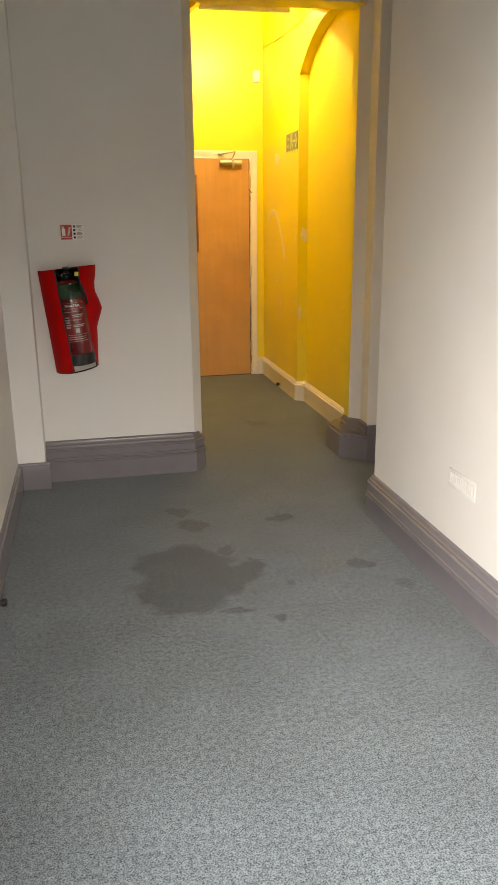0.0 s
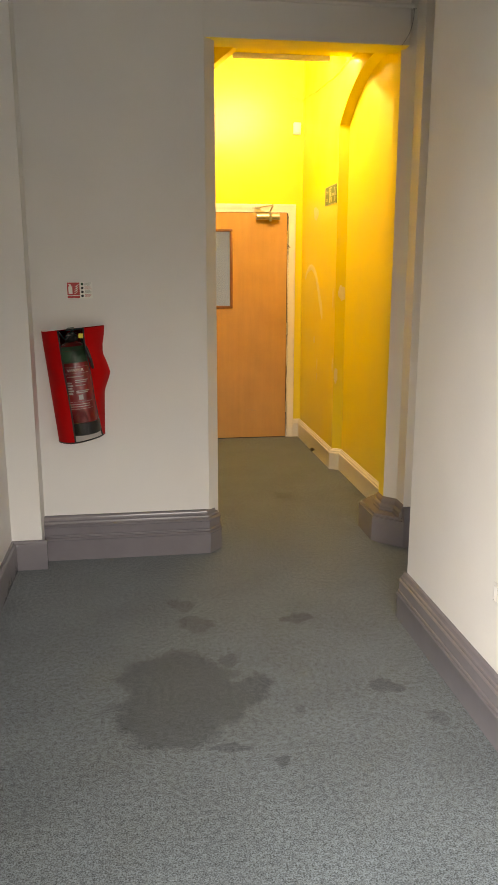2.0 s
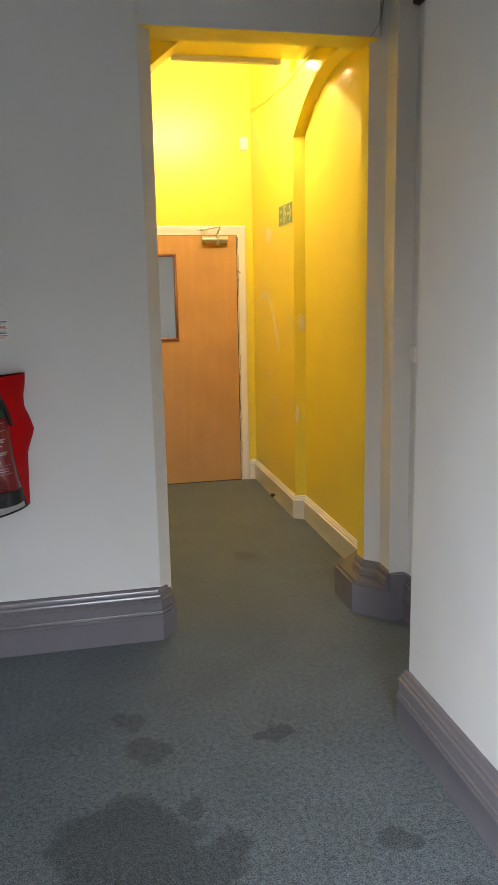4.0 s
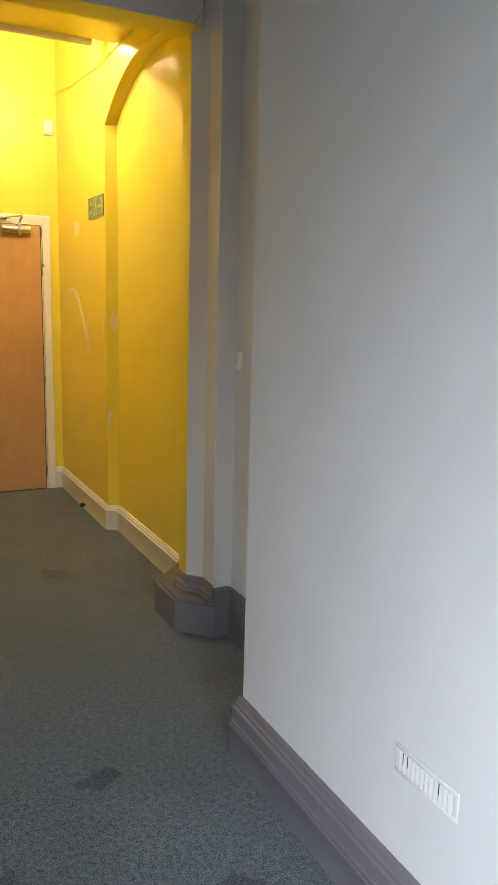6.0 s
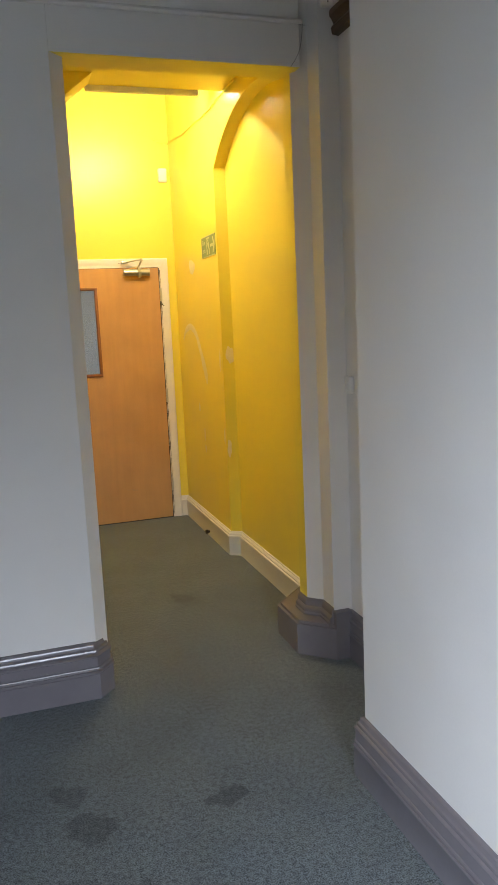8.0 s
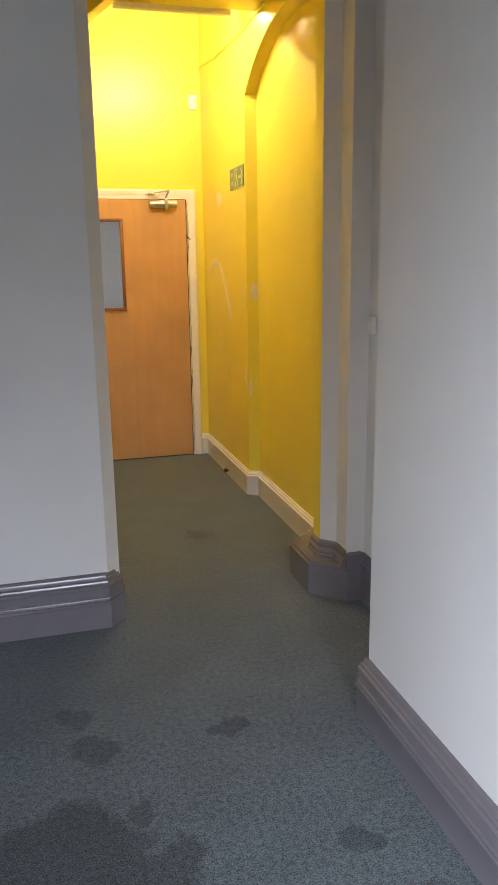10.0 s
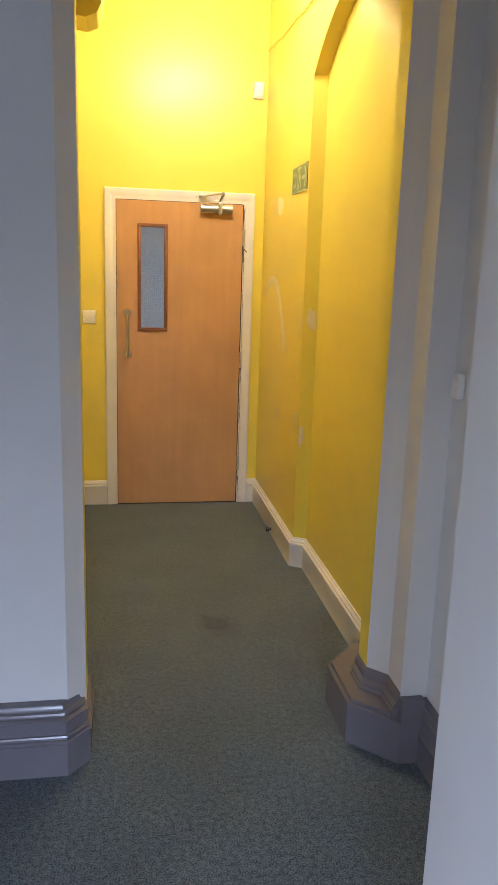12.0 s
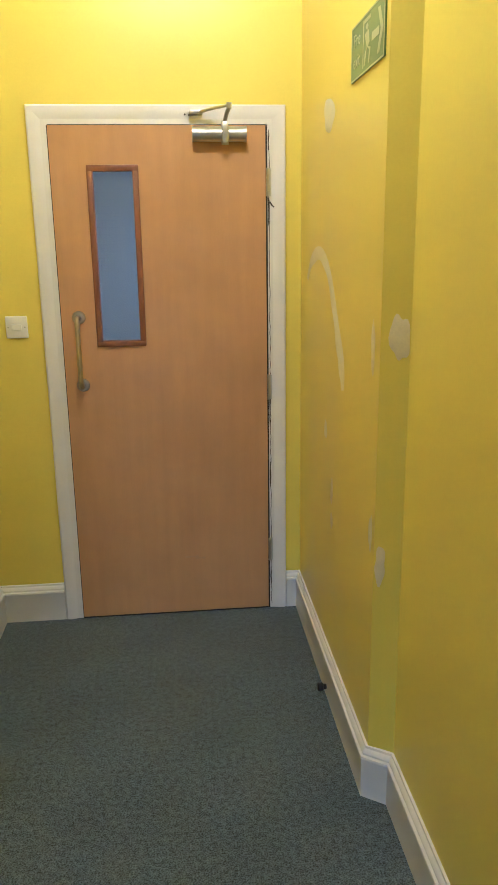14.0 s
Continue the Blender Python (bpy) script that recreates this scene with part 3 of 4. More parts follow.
# ---- entrance behind the start of the walk ----
def entrance():
    e = thing("window_1", (0.55, -1.3, 0), "glazed white-framed entrance letting in daylight", "window", kind="structure")
    for a in ((-0.05, 0.01, 0, 2.05), (1.09, 1.15, 0, 2.05), (0.01, 1.09, 1.98, 2.05), (0.01, 1.09, 0, 0.14), (0.525, 0.575, 0.14, 1.98)):
        part("window_frame", local(boxed(a[0], a[1], -1.31, -1.25, a[2], a[3], 0.004), e), CREAM, e)
    return e


entrance()
# unseen window frame, added round the side fill lamp
sw = thing("added_side_window", (-0.45, SIDE_Y, 0.35), "unseen tall white-framed window, added to house the side fill light", "window", kind="structure")
for a in ((W0, W0 + 0.05, 0.35, 2.05), (W1 - 0.05, W1, 0.35, 2.05), (W0 + 0.05, W1 - 0.05, 2.0, 2.05), (W0 + 0.05, W1 - 0.05, 0.35, 0.40), (SIDE_Y - 0.02, SIDE_Y + 0.02, 0.40, 2.0)):
    part("window_frame", local(boxed(-0.47, -0.43, a[0], a[1], a[2], a[3], 0.004), sw), CREAM, sw)


# ---- corridor fittings ----
def tube_light():
    z = BULK_Z
    f = thing("fluorescent_light", (1.3, 5.96, z), "white batten fluorescent light fixed along the bulkhead edge", "ceiling light")
    body = bmesh.new()
    box(body, 0.985, 1.632, 5.933, 5.966, z - 0.028, z + 0.03, 0.008)
    part("housing", local(body, f), PLASTIC, f, "white sheet-metal batten body", smooth=40)
    # unseen tray, added to hold the tube and throw its light down
    part("tray", local(boxed(0.985, 1.632, 5.935, 6.25, z + 0.15, z + 0.19, 0.006), f), PLASTIC, f, "unseen white tray added over the tube to carry it and reflect its light", smooth=40)
    for x in (0.985, 1.612):
        part("lamp_holder", local(boxed(x, x + 0.02, 6.12, 6.18, z + 0.05, z + 0.15, 0.004), f), PLASTIC, f)
    part("lamp_tube", local(rod(bmesh.new(), (1.005, 6.15, z + 0.078), (1.612, 6.15, z + 0.078), 0.013, 16), f), TUBE, f, "lit warm-white tube", smooth=40)
    return f


tube_light()


def alarm_sensor():
    s = thing("alarm_sensor", (1.707, 7.39, 2.665), "small white alarm sensor on the end wall", "sensor")
    b = boxed(1.675, 1.739, 7.348, 7.39, 2.622, 2.720, 0.010, 3)
    for v in b.verts:
        if v.co.y < 7.37 and v.co.z < 2.67:
            v.co.y += 0.012
    part("body", local(b, s), PLASTIC, s, smooth=40)
    lens = boxed(1.685, 1.729, 7.350, 7.364, 2.634, 2.668, 0.006, 3)
    part("lens", local(lens, s), SIGN_WHITE, s, smooth=40)
    return s


alarm_sensor()


def wall_switch():
    s = thing("wall_switch", (0.651, 7.39, 1.255), "white square switch plate with a small rocker", "light switch")
    part("plate", local(boxed(0.609, 0.693, 7.380, 7.39, 1.212, 1.298, 0.004, 3), s), PLASTIC, s, smooth=40)
    part("rocker", local(boxed(0.632, 0.670, 7.376, 7.3805, 1.243, 1.267, 0.0015), s), SIGN_WHITE, s)
    for x in (0.619, 0.683):
        part("screw", local(rod(bmesh.new(), (x, 7.3785, 1.255), (x, 7.381, 1.255), 0.003, 10), s), STEEL, s)
    return s


wall_switch()


def cable():
    pts = []
    for i in range(41):
        t = i / 40
        y = 7.375 - 1.72 * t
        sag = -0.030 * math.sin(math.pi * t) + 0.004 * math.sin(17 * t) + 0.003 * math.sin(41 * t)
        pts.append((1.763, y, CABLE_Z0 + (CABLE_Z1 - CABLE_Z0) * t + sag))
    pts = [(1.66, 7.383, CABLE_Z0 + 0.03), (1.70, 7.382, CABLE_Z0 + 0.012), (1.74, 7.38, CABLE_Z0)] + pts
    two = [(x - 0.004, y, z + 0.009 * math.sin(0.16 * i) * (1 - i / 44)) for i, (x, y, z) in enumerate(pts)]
    c = thing("loose_cable", pts[0], "thin yellow-painted cable hanging loosely along the wall", "cable")
    part("strand", local(tube(bmesh.new(), pts, 0.0028, 6), c), YELLOW, c, smooth=60)
    part("strand", local(tube(bmesh.new(), two, 0.0024, 6), c), YELLOW, c, smooth=60)
    return c


cable()


def exit_sign():
    s = thing("fire_exit_sign", (1.77, 6.38, 2.04), "green fire exit sign with pale running figure and arrow", "sign")
    part("panel", local(boxed(1.765, 1.77, 6.215, 6.545, 1.975, 2.108, 0.001, 1), s), SIGN_GREEN, s)
    turn = Matrix.Translation((1.7642, 0, 0)) @ Matrix(((0, 0, -1, 0), (-1, 0, 0, 0), (0, 1, 0, 0), (0, 0, 0, 1)))

    def on_sign(u, v):
        return turn @ Vector((-u, v, 0))

    def flat(name, polys, mat=SIGN_PALE):
        bm = bmesh.new()
        for poly in polys:
            a = [bm.verts.new(on_sign(u, v)) for u, v in poly]
            b = [bm.verts.new(on_sign(u, v) + Vector((0.0011, 0, 0))) for u, v in poly]
            k = len(a)
            bm.faces.new(a)
            bm.faces.new(b[::-1])
            for i in range(k):
                bm.faces.new((a[i], a[(i + 1) % k], b[(i + 1) % k], b[i]))
        part(name, local(bm, s), mat, s)

    text_part("lettering", "Fire", 0.046, Matrix.Translation(-s.location) @ turn @ Matrix.Translation((-6.482, 2.068, 0)), SIGN_PALE, s)
    text_part("lettering", "exit", 0.046, Matrix.Translation(-s.location) @ turn @ Matrix.Translation((-6.482, 2.018, 0)), SIGN_PALE, s)
    flat("border", [[(6.545, 1.975), (6.215, 1.975), (6.215, 1.979), (6.545, 1.979)], [(6.545, 2.104), (6.215, 2.104), (6.215, 2.108), (6.545, 2.108)],
                    [(6.219, 1.979), (6.215, 1.979), (6.215, 2.104), (6.219, 2.104)], [(6.545, 1.979), (6.541, 1.979), (6.541, 2.104), (6.545, 2.104)]])
    # figure in a doorway, as bare strokes
    flat("doorway", [[(6.418, 1.988), (6.410, 1.988), (6.410, 2.096), (6.418, 2.096)], [(6.418, 2.096), (6.345, 2.096), (6.345, 2.088), (6.418, 2.088)]])
    flat("figure", [[(6.392, 2.078), (6.378, 2.084), (6.366, 2.074), (6.378, 2.066)], [(6.398, 2.062), (6.362, 2.066), (6.352, 2.036), (6.374, 2.026), (6.386, 2.04)],
                    [(6.376, 2.030), (6.396, 2.018), (6.406, 1.990), (6.394, 1.990), (6.384, 2.012)], [(6.372, 2.030), (6.352, 2.018), (6.362, 1.990), (6.350, 1.990), (6.340, 2.022)]])
    flat("arrow", [[(6.328, 2.032), (6.328, 2.050), (6.262, 2.050), (6.262, 2.032)], [(6.276, 2.090), (6.256, 2.090), (6.226, 2.041), (6.256, 1.992), (6.276, 1.992), (6.248, 2.041)]])
    return s


exit_sign()


def flat_blob(name, pts, mat, label, thick=0.0016):
    """A skim of filler: a closed outline on a wall, in world places, with its normal towards the corridor."""
    at = sum((Vector(p) for p in pts), Vector()) / len(pts)
    bm = bmesh.new()
    a = [bm.verts.new(Vector(p)) for p in pts]
    face = bm.faces.new(a)
    face.normal_update()
    nrm = face.normal if face.normal.x < 0 else -face.normal
    mid = bm.verts.new(at + nrm * thick * 1.4)
    bm.faces.remove(face)
    ring = [bm.verts.new(at + (v.co - at) * 0.86 + nrm * thick) for v in a]
    k = len(a)
    for i in range(k):
        j = (i + 1) % k
        bm.faces.new((a[i], a[j], ring[j], ring[i]))
        bm.faces.new((ring[i], ring[j], mid))
    ob = thing(name, at, label, "filler patch", "filler patches on the yellow wall")
    part("skim", local(bm, ob), mat, ob, smooth=60)
    return ob


def patch_on_wall(y, z, ry, rz, seed, mat, label):
    rng = random.Random(seed)
    ph = [rng.uniform(0, 6.28) for _ in range(4)]
    pts = []
    for i in range(28):
        t = math.tau * i / 28
        r = 1 + 0.12 * math.sin(2 * t + ph[0]) + 0.10 * math.sin(3 * t + ph[1]) + 0.06 * math.sin(5 * t + ph[2])
        pts.append((1.7695, y + ry * r * math.cos(t), z + rz * r * math.sin(t)))
    return flat_blob("filler_patch", pts, mat, label)


patch_on_wall(6.862, 1.945, 0.075, 0.055, 1, FILLER, "rounded pale filler patch on the yellow wall")
patch_on_wall(6.25, 1.30, 0.018, 0.07, 2, FILLER_THIN, "thin rubbed streak on the yellow wall")
patch_on_wall(6.85, 0.935, 0.022, 0.035, 3, FILLER, "small pale filler dab on the yellow wall")
patch_on_wall(6.735, 0.75, 0.018, 0.045, 5, FILLER_THIN, "short pale scrape on the yellow wall")
patch_on_wall(6.73, 0.645, 0.018, 0.025, 6, FILLER_THIN, "short pale scrape on the yellow wall")
patch_on_wall(6.225, 0.80, 0.016, 0.055, 7, FILLER, "narrow pale scrape beside the recess")


def curl():
    """The long hooked run of filler, where a cable was chased in."""
    cl = [(7.23, 1.43), (7.17, 1.485), (7.08, 1.52), (6.97, 1.525), (6.87, 1.49), (6.79, 1.42), (6.73, 1.34), (6.68, 1.27), (6.64, 1.22), (6.61, 1.17), (6.60, 1.12)]
    w = [0.014, 0.020, 0.024, 0.024, 0.026, 0.029, 0.030, 0.036, 0.044, 0.036, 0.020]
    for _ in range(2):
        pairs = list(zip(list(zip(cl, w)), list(zip(cl, w))[1:]))
        fine = [(cl[0], w[0])]
        for (p, pw), (q, qw) in pairs:
            for f in (0.25, 0.75):
                fine.append(((p[0] + (q[0] - p[0]) * f, p[1] + (q[1] - p[1]) * f), pw + (qw - pw) * f))
        fine.append((cl[-1], w[-1]))
        cl, w = [c for c, _ in fine], [k for _, k in fine]
    left, right = [], []
    for i, (y, z) in enumerate(cl):
        d = Vector(cl[min(i + 1, len(cl) - 1)]) - Vector(cl[max(i - 1, 0)])
        d.normalize()
        n = Vector((-d.y, d.x))
        j = 1 + 0.12 * math.sin(0.9 * i)
        left.append((y + n.x * w[i] * j, z + n.y * w[i] * j))
        right.append((y - n.x * w[i], z - n.y * w[i]))
    bm = bmesh.new()
    rows = []
    for (ly, lz), (ry_, rz_), (cy, cz) in zip(left, right, cl):
        rows.append([bm.verts.new(p) for p in ((1.7697, ly, lz), (1.7682, ly * 0.6 + cy * 0.4, lz * 0.6 + cz * 0.4), (1.7678, cy, cz),
                                               (1.7682, ry_ * 0.6 + cy * 0.4, rz_ * 0.6 + cz * 0.4), (1.7697, ry_, rz_))])
    for a, b in zip(rows, rows[1:]):
        for k in range(4):
            bm.faces.new((a[k], a[k + 1], b[k + 1], b[k]))
    ob = thing("filler_patch", (1.77, 6.9, 1.3), "long hooked run of pale filler on the yellow wall", "filler patch", "filler patches on the yellow wall")
    part("skim", local(bm, ob), FILLER, ob, smooth=60)


curl()


def splay_patch(z, u0, u1, h, seed):
    """A filler patch on the splayed side of the recess; u runs across the splay."""
    rng = random.Random(seed)
    a, b = Vector((1.77, 6.185)), Vector((1.834, 6.145))
    nrm = Vector((-0.53, -0.85)) * 0.0008
    pts = []
    for i in range(24):
        t = math.tau * i / 24
        r = 1 + 0.18 * math.sin(2 * t + seed) + 0.1 * math.sin(5 * t + 2 * seed)
        p = a.lerp(b, min(0.98, max(0.02, (u0 + u1) / 2 + (u1 - u0) / 2 * r * math.cos(t)))) + nrm
        pts.append((p.x, p.y, z + h * r * math.sin(t)))
    flat_blob("filler_patch", pts, FILLER_THIN, "pale filler patch on the splayed side of the recess", 0.0012)


splay_patch(1.335, 0.34, 0.98, 0.062, 2)
splay_patch(0.725, 0.02, 0.45, 0.05, 5)


def pier_streak(u, z, du, h, seed):
    """A thin upright run of filler on the splayed inner side of the pier; u runs along the splay."""
    a, b = Vector((1.684, 4.744)), Vector((1.84, 4.9))
    pts = []
    for i in range(24):
        t = math.tau * i / 24
        q = 1 + 0.2 * math.sin(2 * t + seed) + 0.12 * math.sin(5 * t + 2 * seed)
        p = a.lerp(b, u + du * q * math.cos(t)) + Vector((-0.0006, 0.0006))
        pts.append((p.x, p.y, z + h * q * math.sin(t)))
    flat_blob("filler_patch", pts, FILLER_THIN, "thin pale streak of filler on the yellow pier", 0.0012)


for streak in ((0.10, 0.90, 0.035, 0.42, 1), (0.10, 0.55, 0.024, 0.16, 3), (0.34, 0.62, 0.05, 0.05, 4), (0.16, 2.38, 0.05, 0.09, 6)):
    pier_streak(*streak)


def door_stop(x, y, toward):
    s = thing("door_stop", (x, y, 0.03), "small black rubber door stop on the skirting", "door stop")
    bm = bmesh.new()
    m = Matrix.Translation((x - toward * 0.0, y, 0.035)) @ Matrix.Rotation(radians(90 * toward), 4, "Y")
    lathe(bm, [(0.009, 0), (0.010, 0.012), (0.015, 0.015), (0.016, 0.029), (0.012, 0.034)], m, 20)
    part("buffer", local(bm, s), BLACK, s, smooth=40)


door_stop(1.752, 6.686, -1)
door_stop(-0.318, 2.999, 1)


# ---- lobby fittings ----
def vent():
    v = thing("air_vent", (1.46, 2.71, 0.475), "white painted louvred wall vent with upright slots", "vent")
    y0, y1, z0, z1 = 2.603, 2.815, 0.437, 0.512
    part("backing", local(boxed(1.4512, 1.4524, y0 + 0.012, y1 - 0.012, z0 + 0.012, z1 - 0.012), v), WHITE, v)
    # dark pieces give three open slots their inner shade by colour
    for y in (2.790, 2.774, 2.668):
        part("dark_slot", local(boxed(1.4506, 1.4516, y - 0.004, y + 0.004, z0 + 0.030, z1 - 0.016), v), DARKSLOT, v)
    fr = bmesh.new()
    for a in ((y0, y1, z0, z0 + 0.013), (y0, y1, z1 - 0.013, z1), (y0, y0 + 0.014, z0 + 0.013, z1 - 0.013), (y1 - 0.014, y1, z0 + 0.013, z1 - 0.013)):
        box(fr, 1.4490, 1.4522, a[0], a[1], a[2], a[3], 0.002)
    part("frame", local(fr, v), WHITE, v, smooth=40)
    for i in range(12):
        y = y0 + 0.022 + i * 0.0152
        b = boxed(-0.0012, 0.0012, -0.0045, 0.0045, -0.0245, 0.0245)
        bmesh.ops.transform(b, matrix=pose(1.4495, y, (z0 + z1) / 2, 0, 0, 12), verts=b.verts)
        part("slat", local(b, v), WHITE, v)


vent()


def id_sign():
    s = thing("fire_extinguisher_sign", (0.046, 4.575, 1.40), "small red and white extinguisher identification sign", "sign")
    y = 4.572
    part("panel", local(boxed(-0.016, 0.110, y, 4.575, 1.358, 1.439, 0.0006, 1), s), SIGN_WHITE, s)
    part("red_field", local(boxed(-0.013, 0.047, y - 0.0008, y, 1.374, 1.436), s), SIGN_RED, s)
    part("red_strip", local(boxed(-0.013, 0.047, y - 0.0008, y, 1.360, 1.3715), s), SIGN_RED, s)
    pic = bmesh.new()
    box(pic, -0.007, 0.012, y - 0.0015, y - 0.0008, 1.380, 1.417, 0.0003, 1)
    box(pic, -0.002, 0.007, y - 0.0015, y - 0.0008, 1.417, 1.424)
    box(pic, -0.009, 0.004, y - 0.0015, y - 0.0008, 1.424, 1.428)
    part("pictogram", local(pic, s), SIGN_WHITE, s)
    fl = bmesh.new()
    for k in range(4):
        x = 0.018 + 0.0015 * k
        z = 1.380 + 0.011 * k
        pts = [(x, z), (x + 0.012, z + 0.003), (x + 0.022, z + 0.015), (x + 0.012, z + 0.009)]
        a = [fl.verts.new((p[0], y - 0.0015, p[1])) for p in pts]
        fl.faces.new(a)
    part("flames", local(fl, s), SIGN_WHITE, s)
    for i in range(4):
        mat = GREEN_BAND if i == 0 else BLACK
        r = bmesh.new()
        rod(r, (0.060, y - 0.0010, 1.428 - i * 0.019), (0.060, y + 0.0002, 1.428 - i * 0.019), 0.0065, 14)
        part("icon", local(r, s), mat, s)
        for j in range(3):
            part("text_bar", local(boxed(0.072, 0.104 - 0.004 * ((i + j) % 3), y - 0.0008, y, 1.4325 - i * 0.019 - j * 0.005, 1.4345 - i * 0.019 - j * 0.005), s),
                 (GREEN_BAND, SIGN_RED)[i % 2], s)


id_sign()


def extinguisher():
    """A water extinguisher in a red vinyl cover with a clear front, hung on the wall and leaning."""
    wall = 4.573
    top, bottom = 1.212, 0.640
    th = thing("fire_extinguisher", (0.02, wall, bottom), "red water fire extinguisher in a red vinyl cover with clear front", "fire extinguisher")

    def shell(u, v):
        """u across from 0 to 1, v downwards from 0 to 1."""
        left = -0.150 + 0.058 * v
        right = 0.158 - 0.018 * v
        crease = 0.030 * max(0.0, 1 - abs(v - 0.43) / 0.17) - 0.010 * math.exp(-((v - 0.20) / 0.09) ** 2)
        x = left + (right - left) * u + crease * max(0.0, u) ** 9
        bulge = 0.185 * (math.sin(math.pi * min(1, max(0, u))) ** 0.6) * (0.84 + 0.16 * v)
        dent = 0.012 * math.sin(9 * v + 5 * u) * math.sin(math.pi * u)
        z = top - (top - bottom) * v
        # slumped top edge, lower edge rising to one side
        z += (1 - v) * (0.028 * (u - 0.5) - 0.045 * math.exp(-((u - 0.42) / 0.08) ** 2) + 0.004 * math.sin(math.pi * u)) + v * (0.030 * u + 0.012 * math.sin(math.pi * u))
        return Vector((x, wall - 0.002 - max(0.0, bulge - dent), z))

    def ul(v):
        return 0.30 + 0.13 * v

    def ur(v):
        return 0.70 + 0.26 * v ** 1.5

    def sheet(f0, f1, nu, nv=26):
        bm = bmesh.new()
        g = []
        for j in range(nv + 1):
            v = j / nv
            g.append([bm.verts.new(shell(f0(v) + (f1(v) - f0(v)) * i / nu, v)) for i in range(nu + 1)])
        for j in range(nv):
            for i in range(nu):
                bm.faces.new((g[j][i], g[j][i + 1], g[j + 1][i + 1], g[j + 1][i]))
        return bm

    def thicken(bm, t=0.0018):
        bmesh.ops.recalc_face_normals(bm, faces=bm.faces)
        bmesh.ops.solidify(bm, geom=list(bm.faces), thickness=t)
        return bm

    part("cover_flap", local(thicken(sheet(lambda v: 0.0, ul, 10)), th), RED_VINYL, th, "creased red vinyl side", smooth=50)
    part("cover_flap", local(thicken(sheet(ur, lambda v: 1.0, 10)), th), RED_VINYL, th, "creased red vinyl side", smooth=50)
    win = part("clear_window", local(sheet(ul, ur, 14), th), CLEAR, th, "clear vinyl window", smooth=60)
    win.visible_shadow = False
    back_bm = bmesh.new()
    back_bm.faces.new([back_bm.verts.new(p) for p in ((-0.14, wall - 0.001, 1.195), (0.15, wall - 0.001, 1.225), (0.14, wall - 0.001, 0.74), (-0.09, wall - 0.001, 0.72))])
    bmesh.ops.solidify(back_bm, geom=list(back_bm.faces), thickness=0.001)
    part("cover_back", local(back_bm, th), RED_VINYL, th, "red vinyl back of the cover")
    nv = 30
    edges = [[shell(ul(j / nv), j / nv) for j in range(nv + 1)], [shell(ur(j / nv), j / nv) for j in range(nv + 1)],
             [shell(j / nv, 1.0) for j in range(nv + 1)], [shell(ul(0) + (ur(0) - ul(0)) * j / nv, 0.0) for j in range(nv + 1)]]
    for pts in edges:
        part("piping", local(tube(bmesh.new(), [p + Vector((0, -0.001, 0)) for p in pts], 0.004, 8), th), BLACK, th, "black bound edge", smooth=60)
    # cylinder inside
    m = pose(0.044, wall - 0.092, 0.700, 0, -5.0, 0) @ Matrix.Diagonal((1.36, 1.36, 1.10, 1))
    part("foot", local(lathe(bmesh.new(), [(0.058, -0.004), (0.062, 0.0), (0.062, 0.052), (0.060, 0.054)], m, 36), th), BLACK, th, "black plastic foot ring", smooth=40)
    body = [(0.0595, 0.054), (0.0600, 0.06), (0.0600, 0.355), (0.057, 0.378), (0.047, 0.398), (0.030, 0.410), (0.020, 0.414)]
    part("cylinder", local(lathe(bmesh.new(), body, m, 40), th), RED_PAINT, th, "red enamelled steel cylinder", smooth=40)
    part("band", local(lathe(bmesh.new(), [(0.0606, 0.325), (0.0608, 0.350), (0.0585, 0.374), (0.050, 0.396)], m, 40), th), GREEN_BAND, th, "dark green shoulder label", smooth=40)
    part("neck", local(lathe(bmesh.new(), [(0.020, 0.412), (0.022, 0.42), (0.022, 0.438), (0.014, 0.446)], m, 24), th), BLACK, th, smooth=40)
    lev = bmesh.new()
    box(lev, -0.012, 0.012, -0.062, 0.030, 0.444, 0.452, 0.002)
    box(lev, -0.012, 0.012, -0.055, 0.030, 0.466, 0.474, 0.002)
    bmesh.ops.transform(lev, matrix=m, verts=lev.verts)
    part("lever", local(lev, th), BLACK, th, "black squeeze lever")
    tag = boxed(-0.030, -0.014, -0.068, -0.064, 0.432, 0.452, 0.001, 1)
    bmesh.ops.transform(tag, matrix=m @ pose(0, 0, 0, 0, 8, 0), verts=tag.verts)
    part("safety_tag", local(tag, th), YELLOW_TAG, th, "yellow safety tag")
    ho = bmesh.new()
    tube(ho, [m @ Vector((0.03 + 0.032 * math.sin(0.2 + 1.4 * i / 16), -0.02 - 0.02 * math.sin(i * 0.2), 0.43 - 0.14 * i / 16)) for i in range(17)], 0.008, 10)
    part("hose", local(ho, th), BLACK, th, "black rubber hose", smooth=60)
    # label: the heading and print as bars, wrapped round the front
    face = Matrix.Translation(-th.location) @ m @ Matrix.Translation((0.0, -0.0615, 0)) @ Matrix.Rotation(radians(90), 4, "X")
    text_part("heading", "WATER", 0.017, face @ Matrix.Translation((0.004, 0.292, 0)), SIGN_WHITE, th)

    def bar(a0, a1, z0, z1):
        bm = bmesh.new()
        k = 6
        lo = [bm.verts.new(m @ Vector((0.0604 * math.sin(a0 + (a1 - a0) * i / k), -0.0604 * math.cos(a0 + (a1 - a0) * i / k), z0))) for i in range(k + 1)]
        hi = [bm.verts.new(m @ Vector((0.0604 * math.sin(a0 + (a1 - a0) * i / k), -0.0604 * math.cos(a0 + (a1 - a0) * i / k), z1))) for i in range(k + 1)]
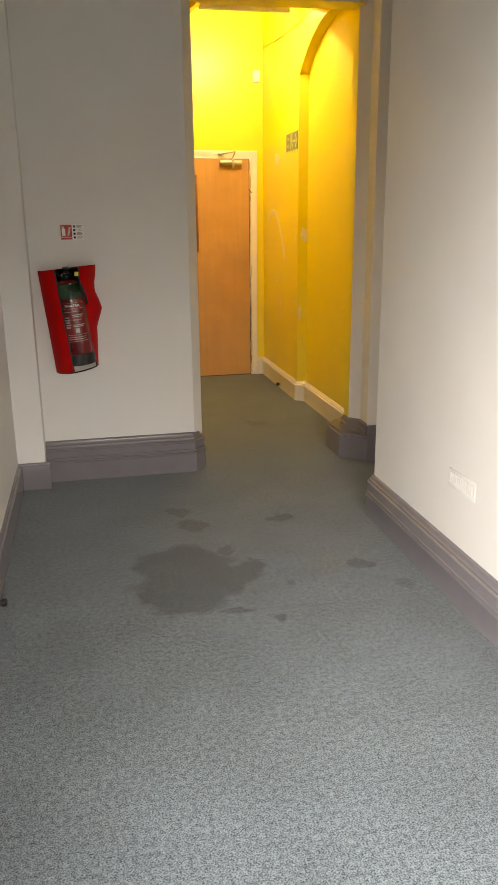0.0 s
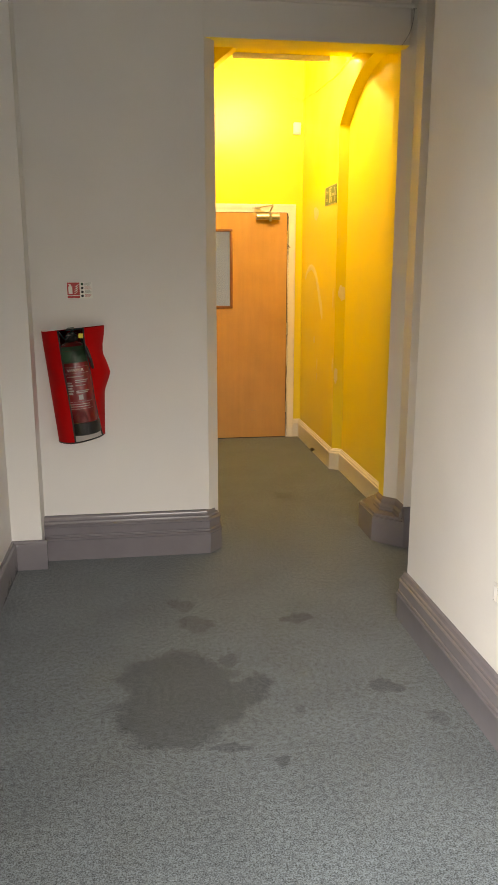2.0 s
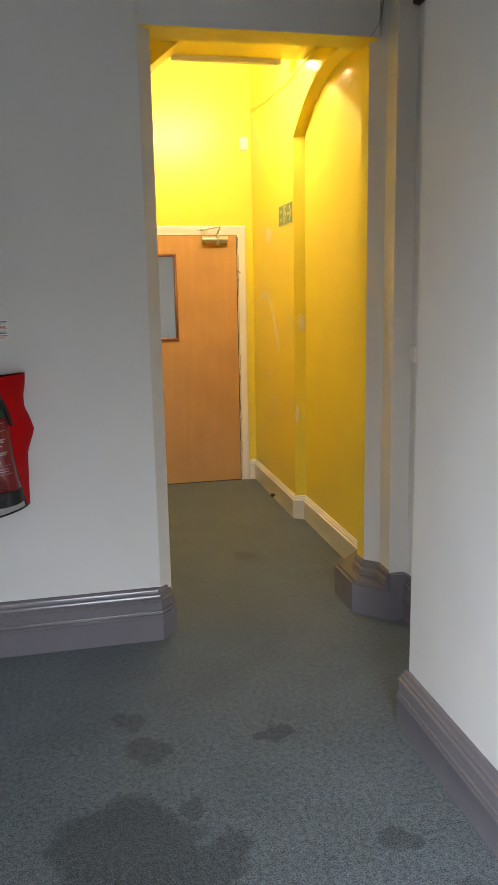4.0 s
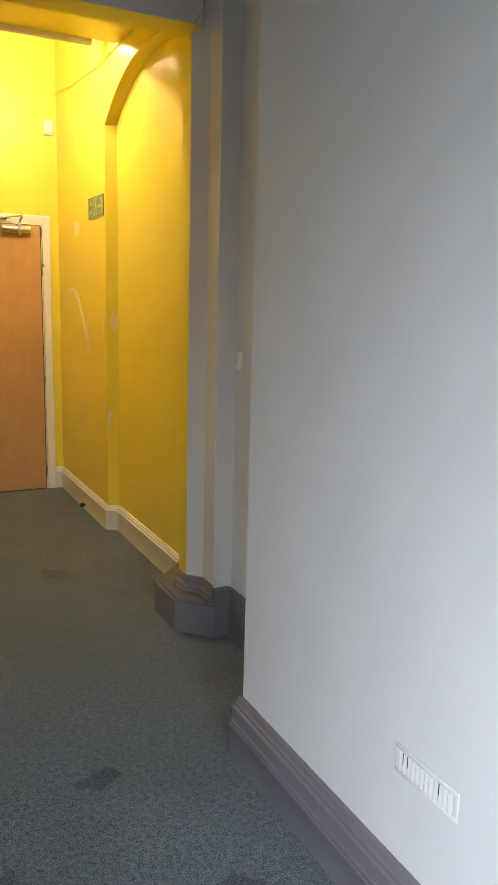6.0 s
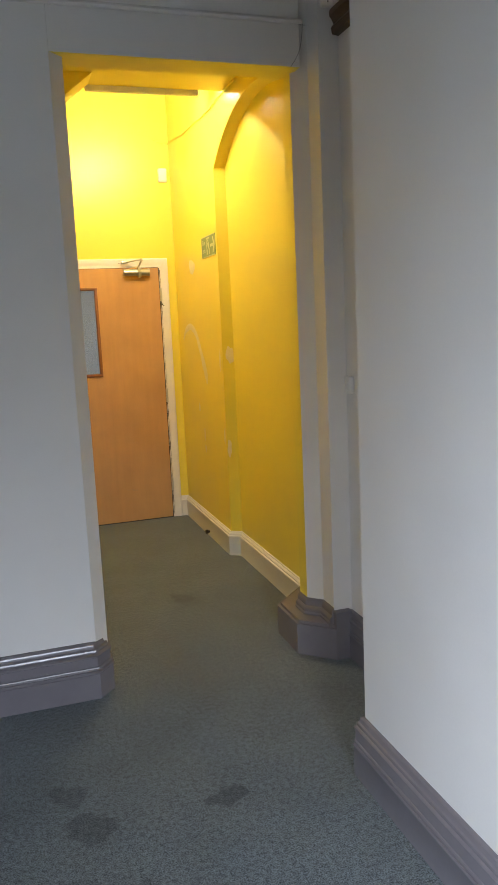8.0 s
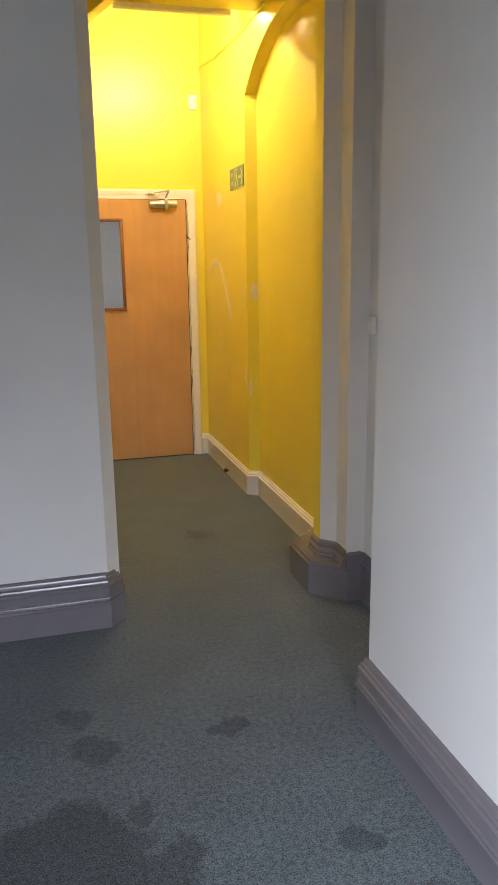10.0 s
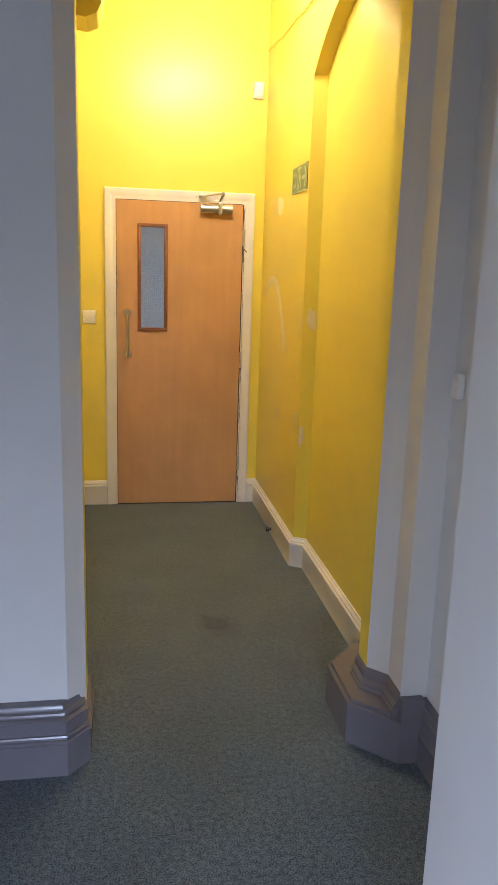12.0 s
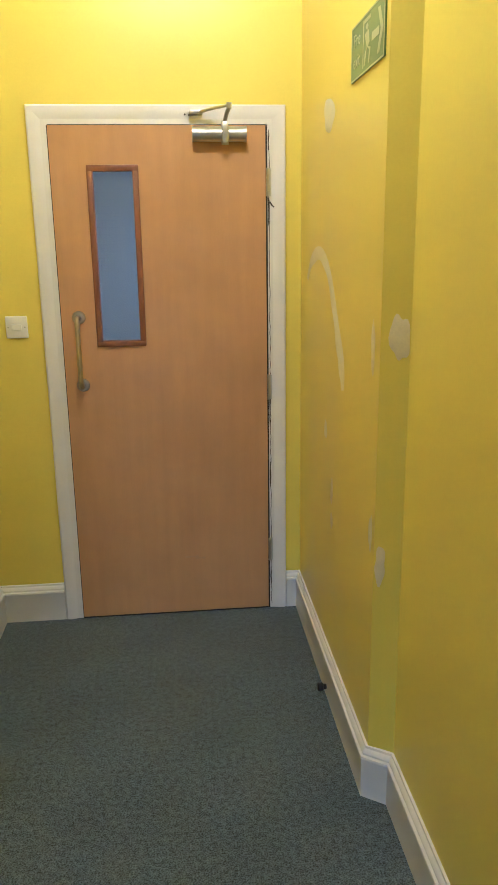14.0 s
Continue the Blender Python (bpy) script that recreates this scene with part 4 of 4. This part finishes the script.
        for i in range(k):
            bm.faces.new((lo[i], lo[i + 1], hi[i + 1], hi[i]))
        part("print_bar", local(bm, th), LABEL, th)

    bar(-0.75, 0.85, 0.306, 0.3075)
    bar(-0.75, 0.85, 0.278, 0.2795)
    bar(-0.5, 0.5, 0.262, 0.266)
    for i, z in enumerate((0.245, 0.237, 0.222, 0.197, 0.190)):
        bar(-0.05, 0.75 - 0.1 * (i % 3), z, z + 0.004)
    for i in range(5):
        bar(-0.55, -0.25 + 0.06 * (i % 2), 0.185 + i * 0.012, 0.192 + i * 0.012)
    bar(0.05, 0.32, 0.160, 0.182)
    bar(-0.7, 0.85, 0.150, 0.1515)
    bar(-0.6, 0.7, 0.138, 0.141)
    bar(-0.6, 0.7, 0.128, 0.131)
    bar(-0.7, 0.85, 0.118, 0.1195)
    return th


extinguisher()

# rails, box and cracks high on the lobby wall
structure("picture_rail", sweep(bmesh.new(), [(0, 2.742), (0.008, 2.744), (0.012, 2.752), (0.009, 2.760), (0.004, 2.764), (0, 2.765)], [(1.712, 4.575), (-0.19, 4.575)]), WHITE,
          "thin white painted rail above the opening", "rail", smooth=40)
structure("timber_rail", sweep(bmesh.new(), [(0, 2.672), (0.028, 2.676), (0.034, 2.700), (0.022, 2.716), (0.030, 2.734), (0.040, 2.745), (0.038, 2.768), (0, 2.772)], [(1.832, 3.602), (1.832, 4.475)]), RAILWOOD,
          "dark bare timber rail in the recess", "rail", smooth=35)


def socket_box(name, label, x0, x1, y0, y1, z0, z1, mat=PLASTIC):
    b = thing(name, ((x0 + x1) / 2, y1, (z0 + z1) / 2), label, "junction box")
    part("body", local(boxed(x0, x1, y0, y1, z0, z1, 0.006, 3), b), mat, b, smooth=40)
    return b


jb = socket_box("junction_box", "small white junction box above the timber rail", 1.752, 1.802, 4.452, 4.48, 2.775, 2.86)
part("screw", local(rod(bmesh.new(), (1.777, 4.450, 2.790), (1.777, 4.4535, 2.790), 0.003, 10), jb), BLACK, jb)
sb = socket_box("switch_box", "small white surface switch box in the recess", 1.808, 1.832, 4.405, 4.448, 1.215, 1.29)
part("rocker", local(boxed(1.804, 1.809, 4.416, 4.437, 1.235, 1.27, 0.001), sb), PLASTIC, sb)

ck = bmesh.new()
rng = random.Random(9)
pts = [(1.728 - 0.004 * i, 4.5745, 2.742 + rng.uniform(-0.002, 0.002)) for i in range(8)] 
tube(ck, pts, 0.0012, 5)
tube(ck, [(1.716 - 0.012 * t - 0.045 * t ** 3, 4.5755, 2.74 - 0.163 * t + rng.uniform(-0.002, 0.002)) for t in [i / 14 for i in range(15)]], 0.0009, 5)
tagged(link_mesh("plaster_crack", ck, CRACK), "dark hairline crack in the plaster above the opening", "crack", kind="structure")
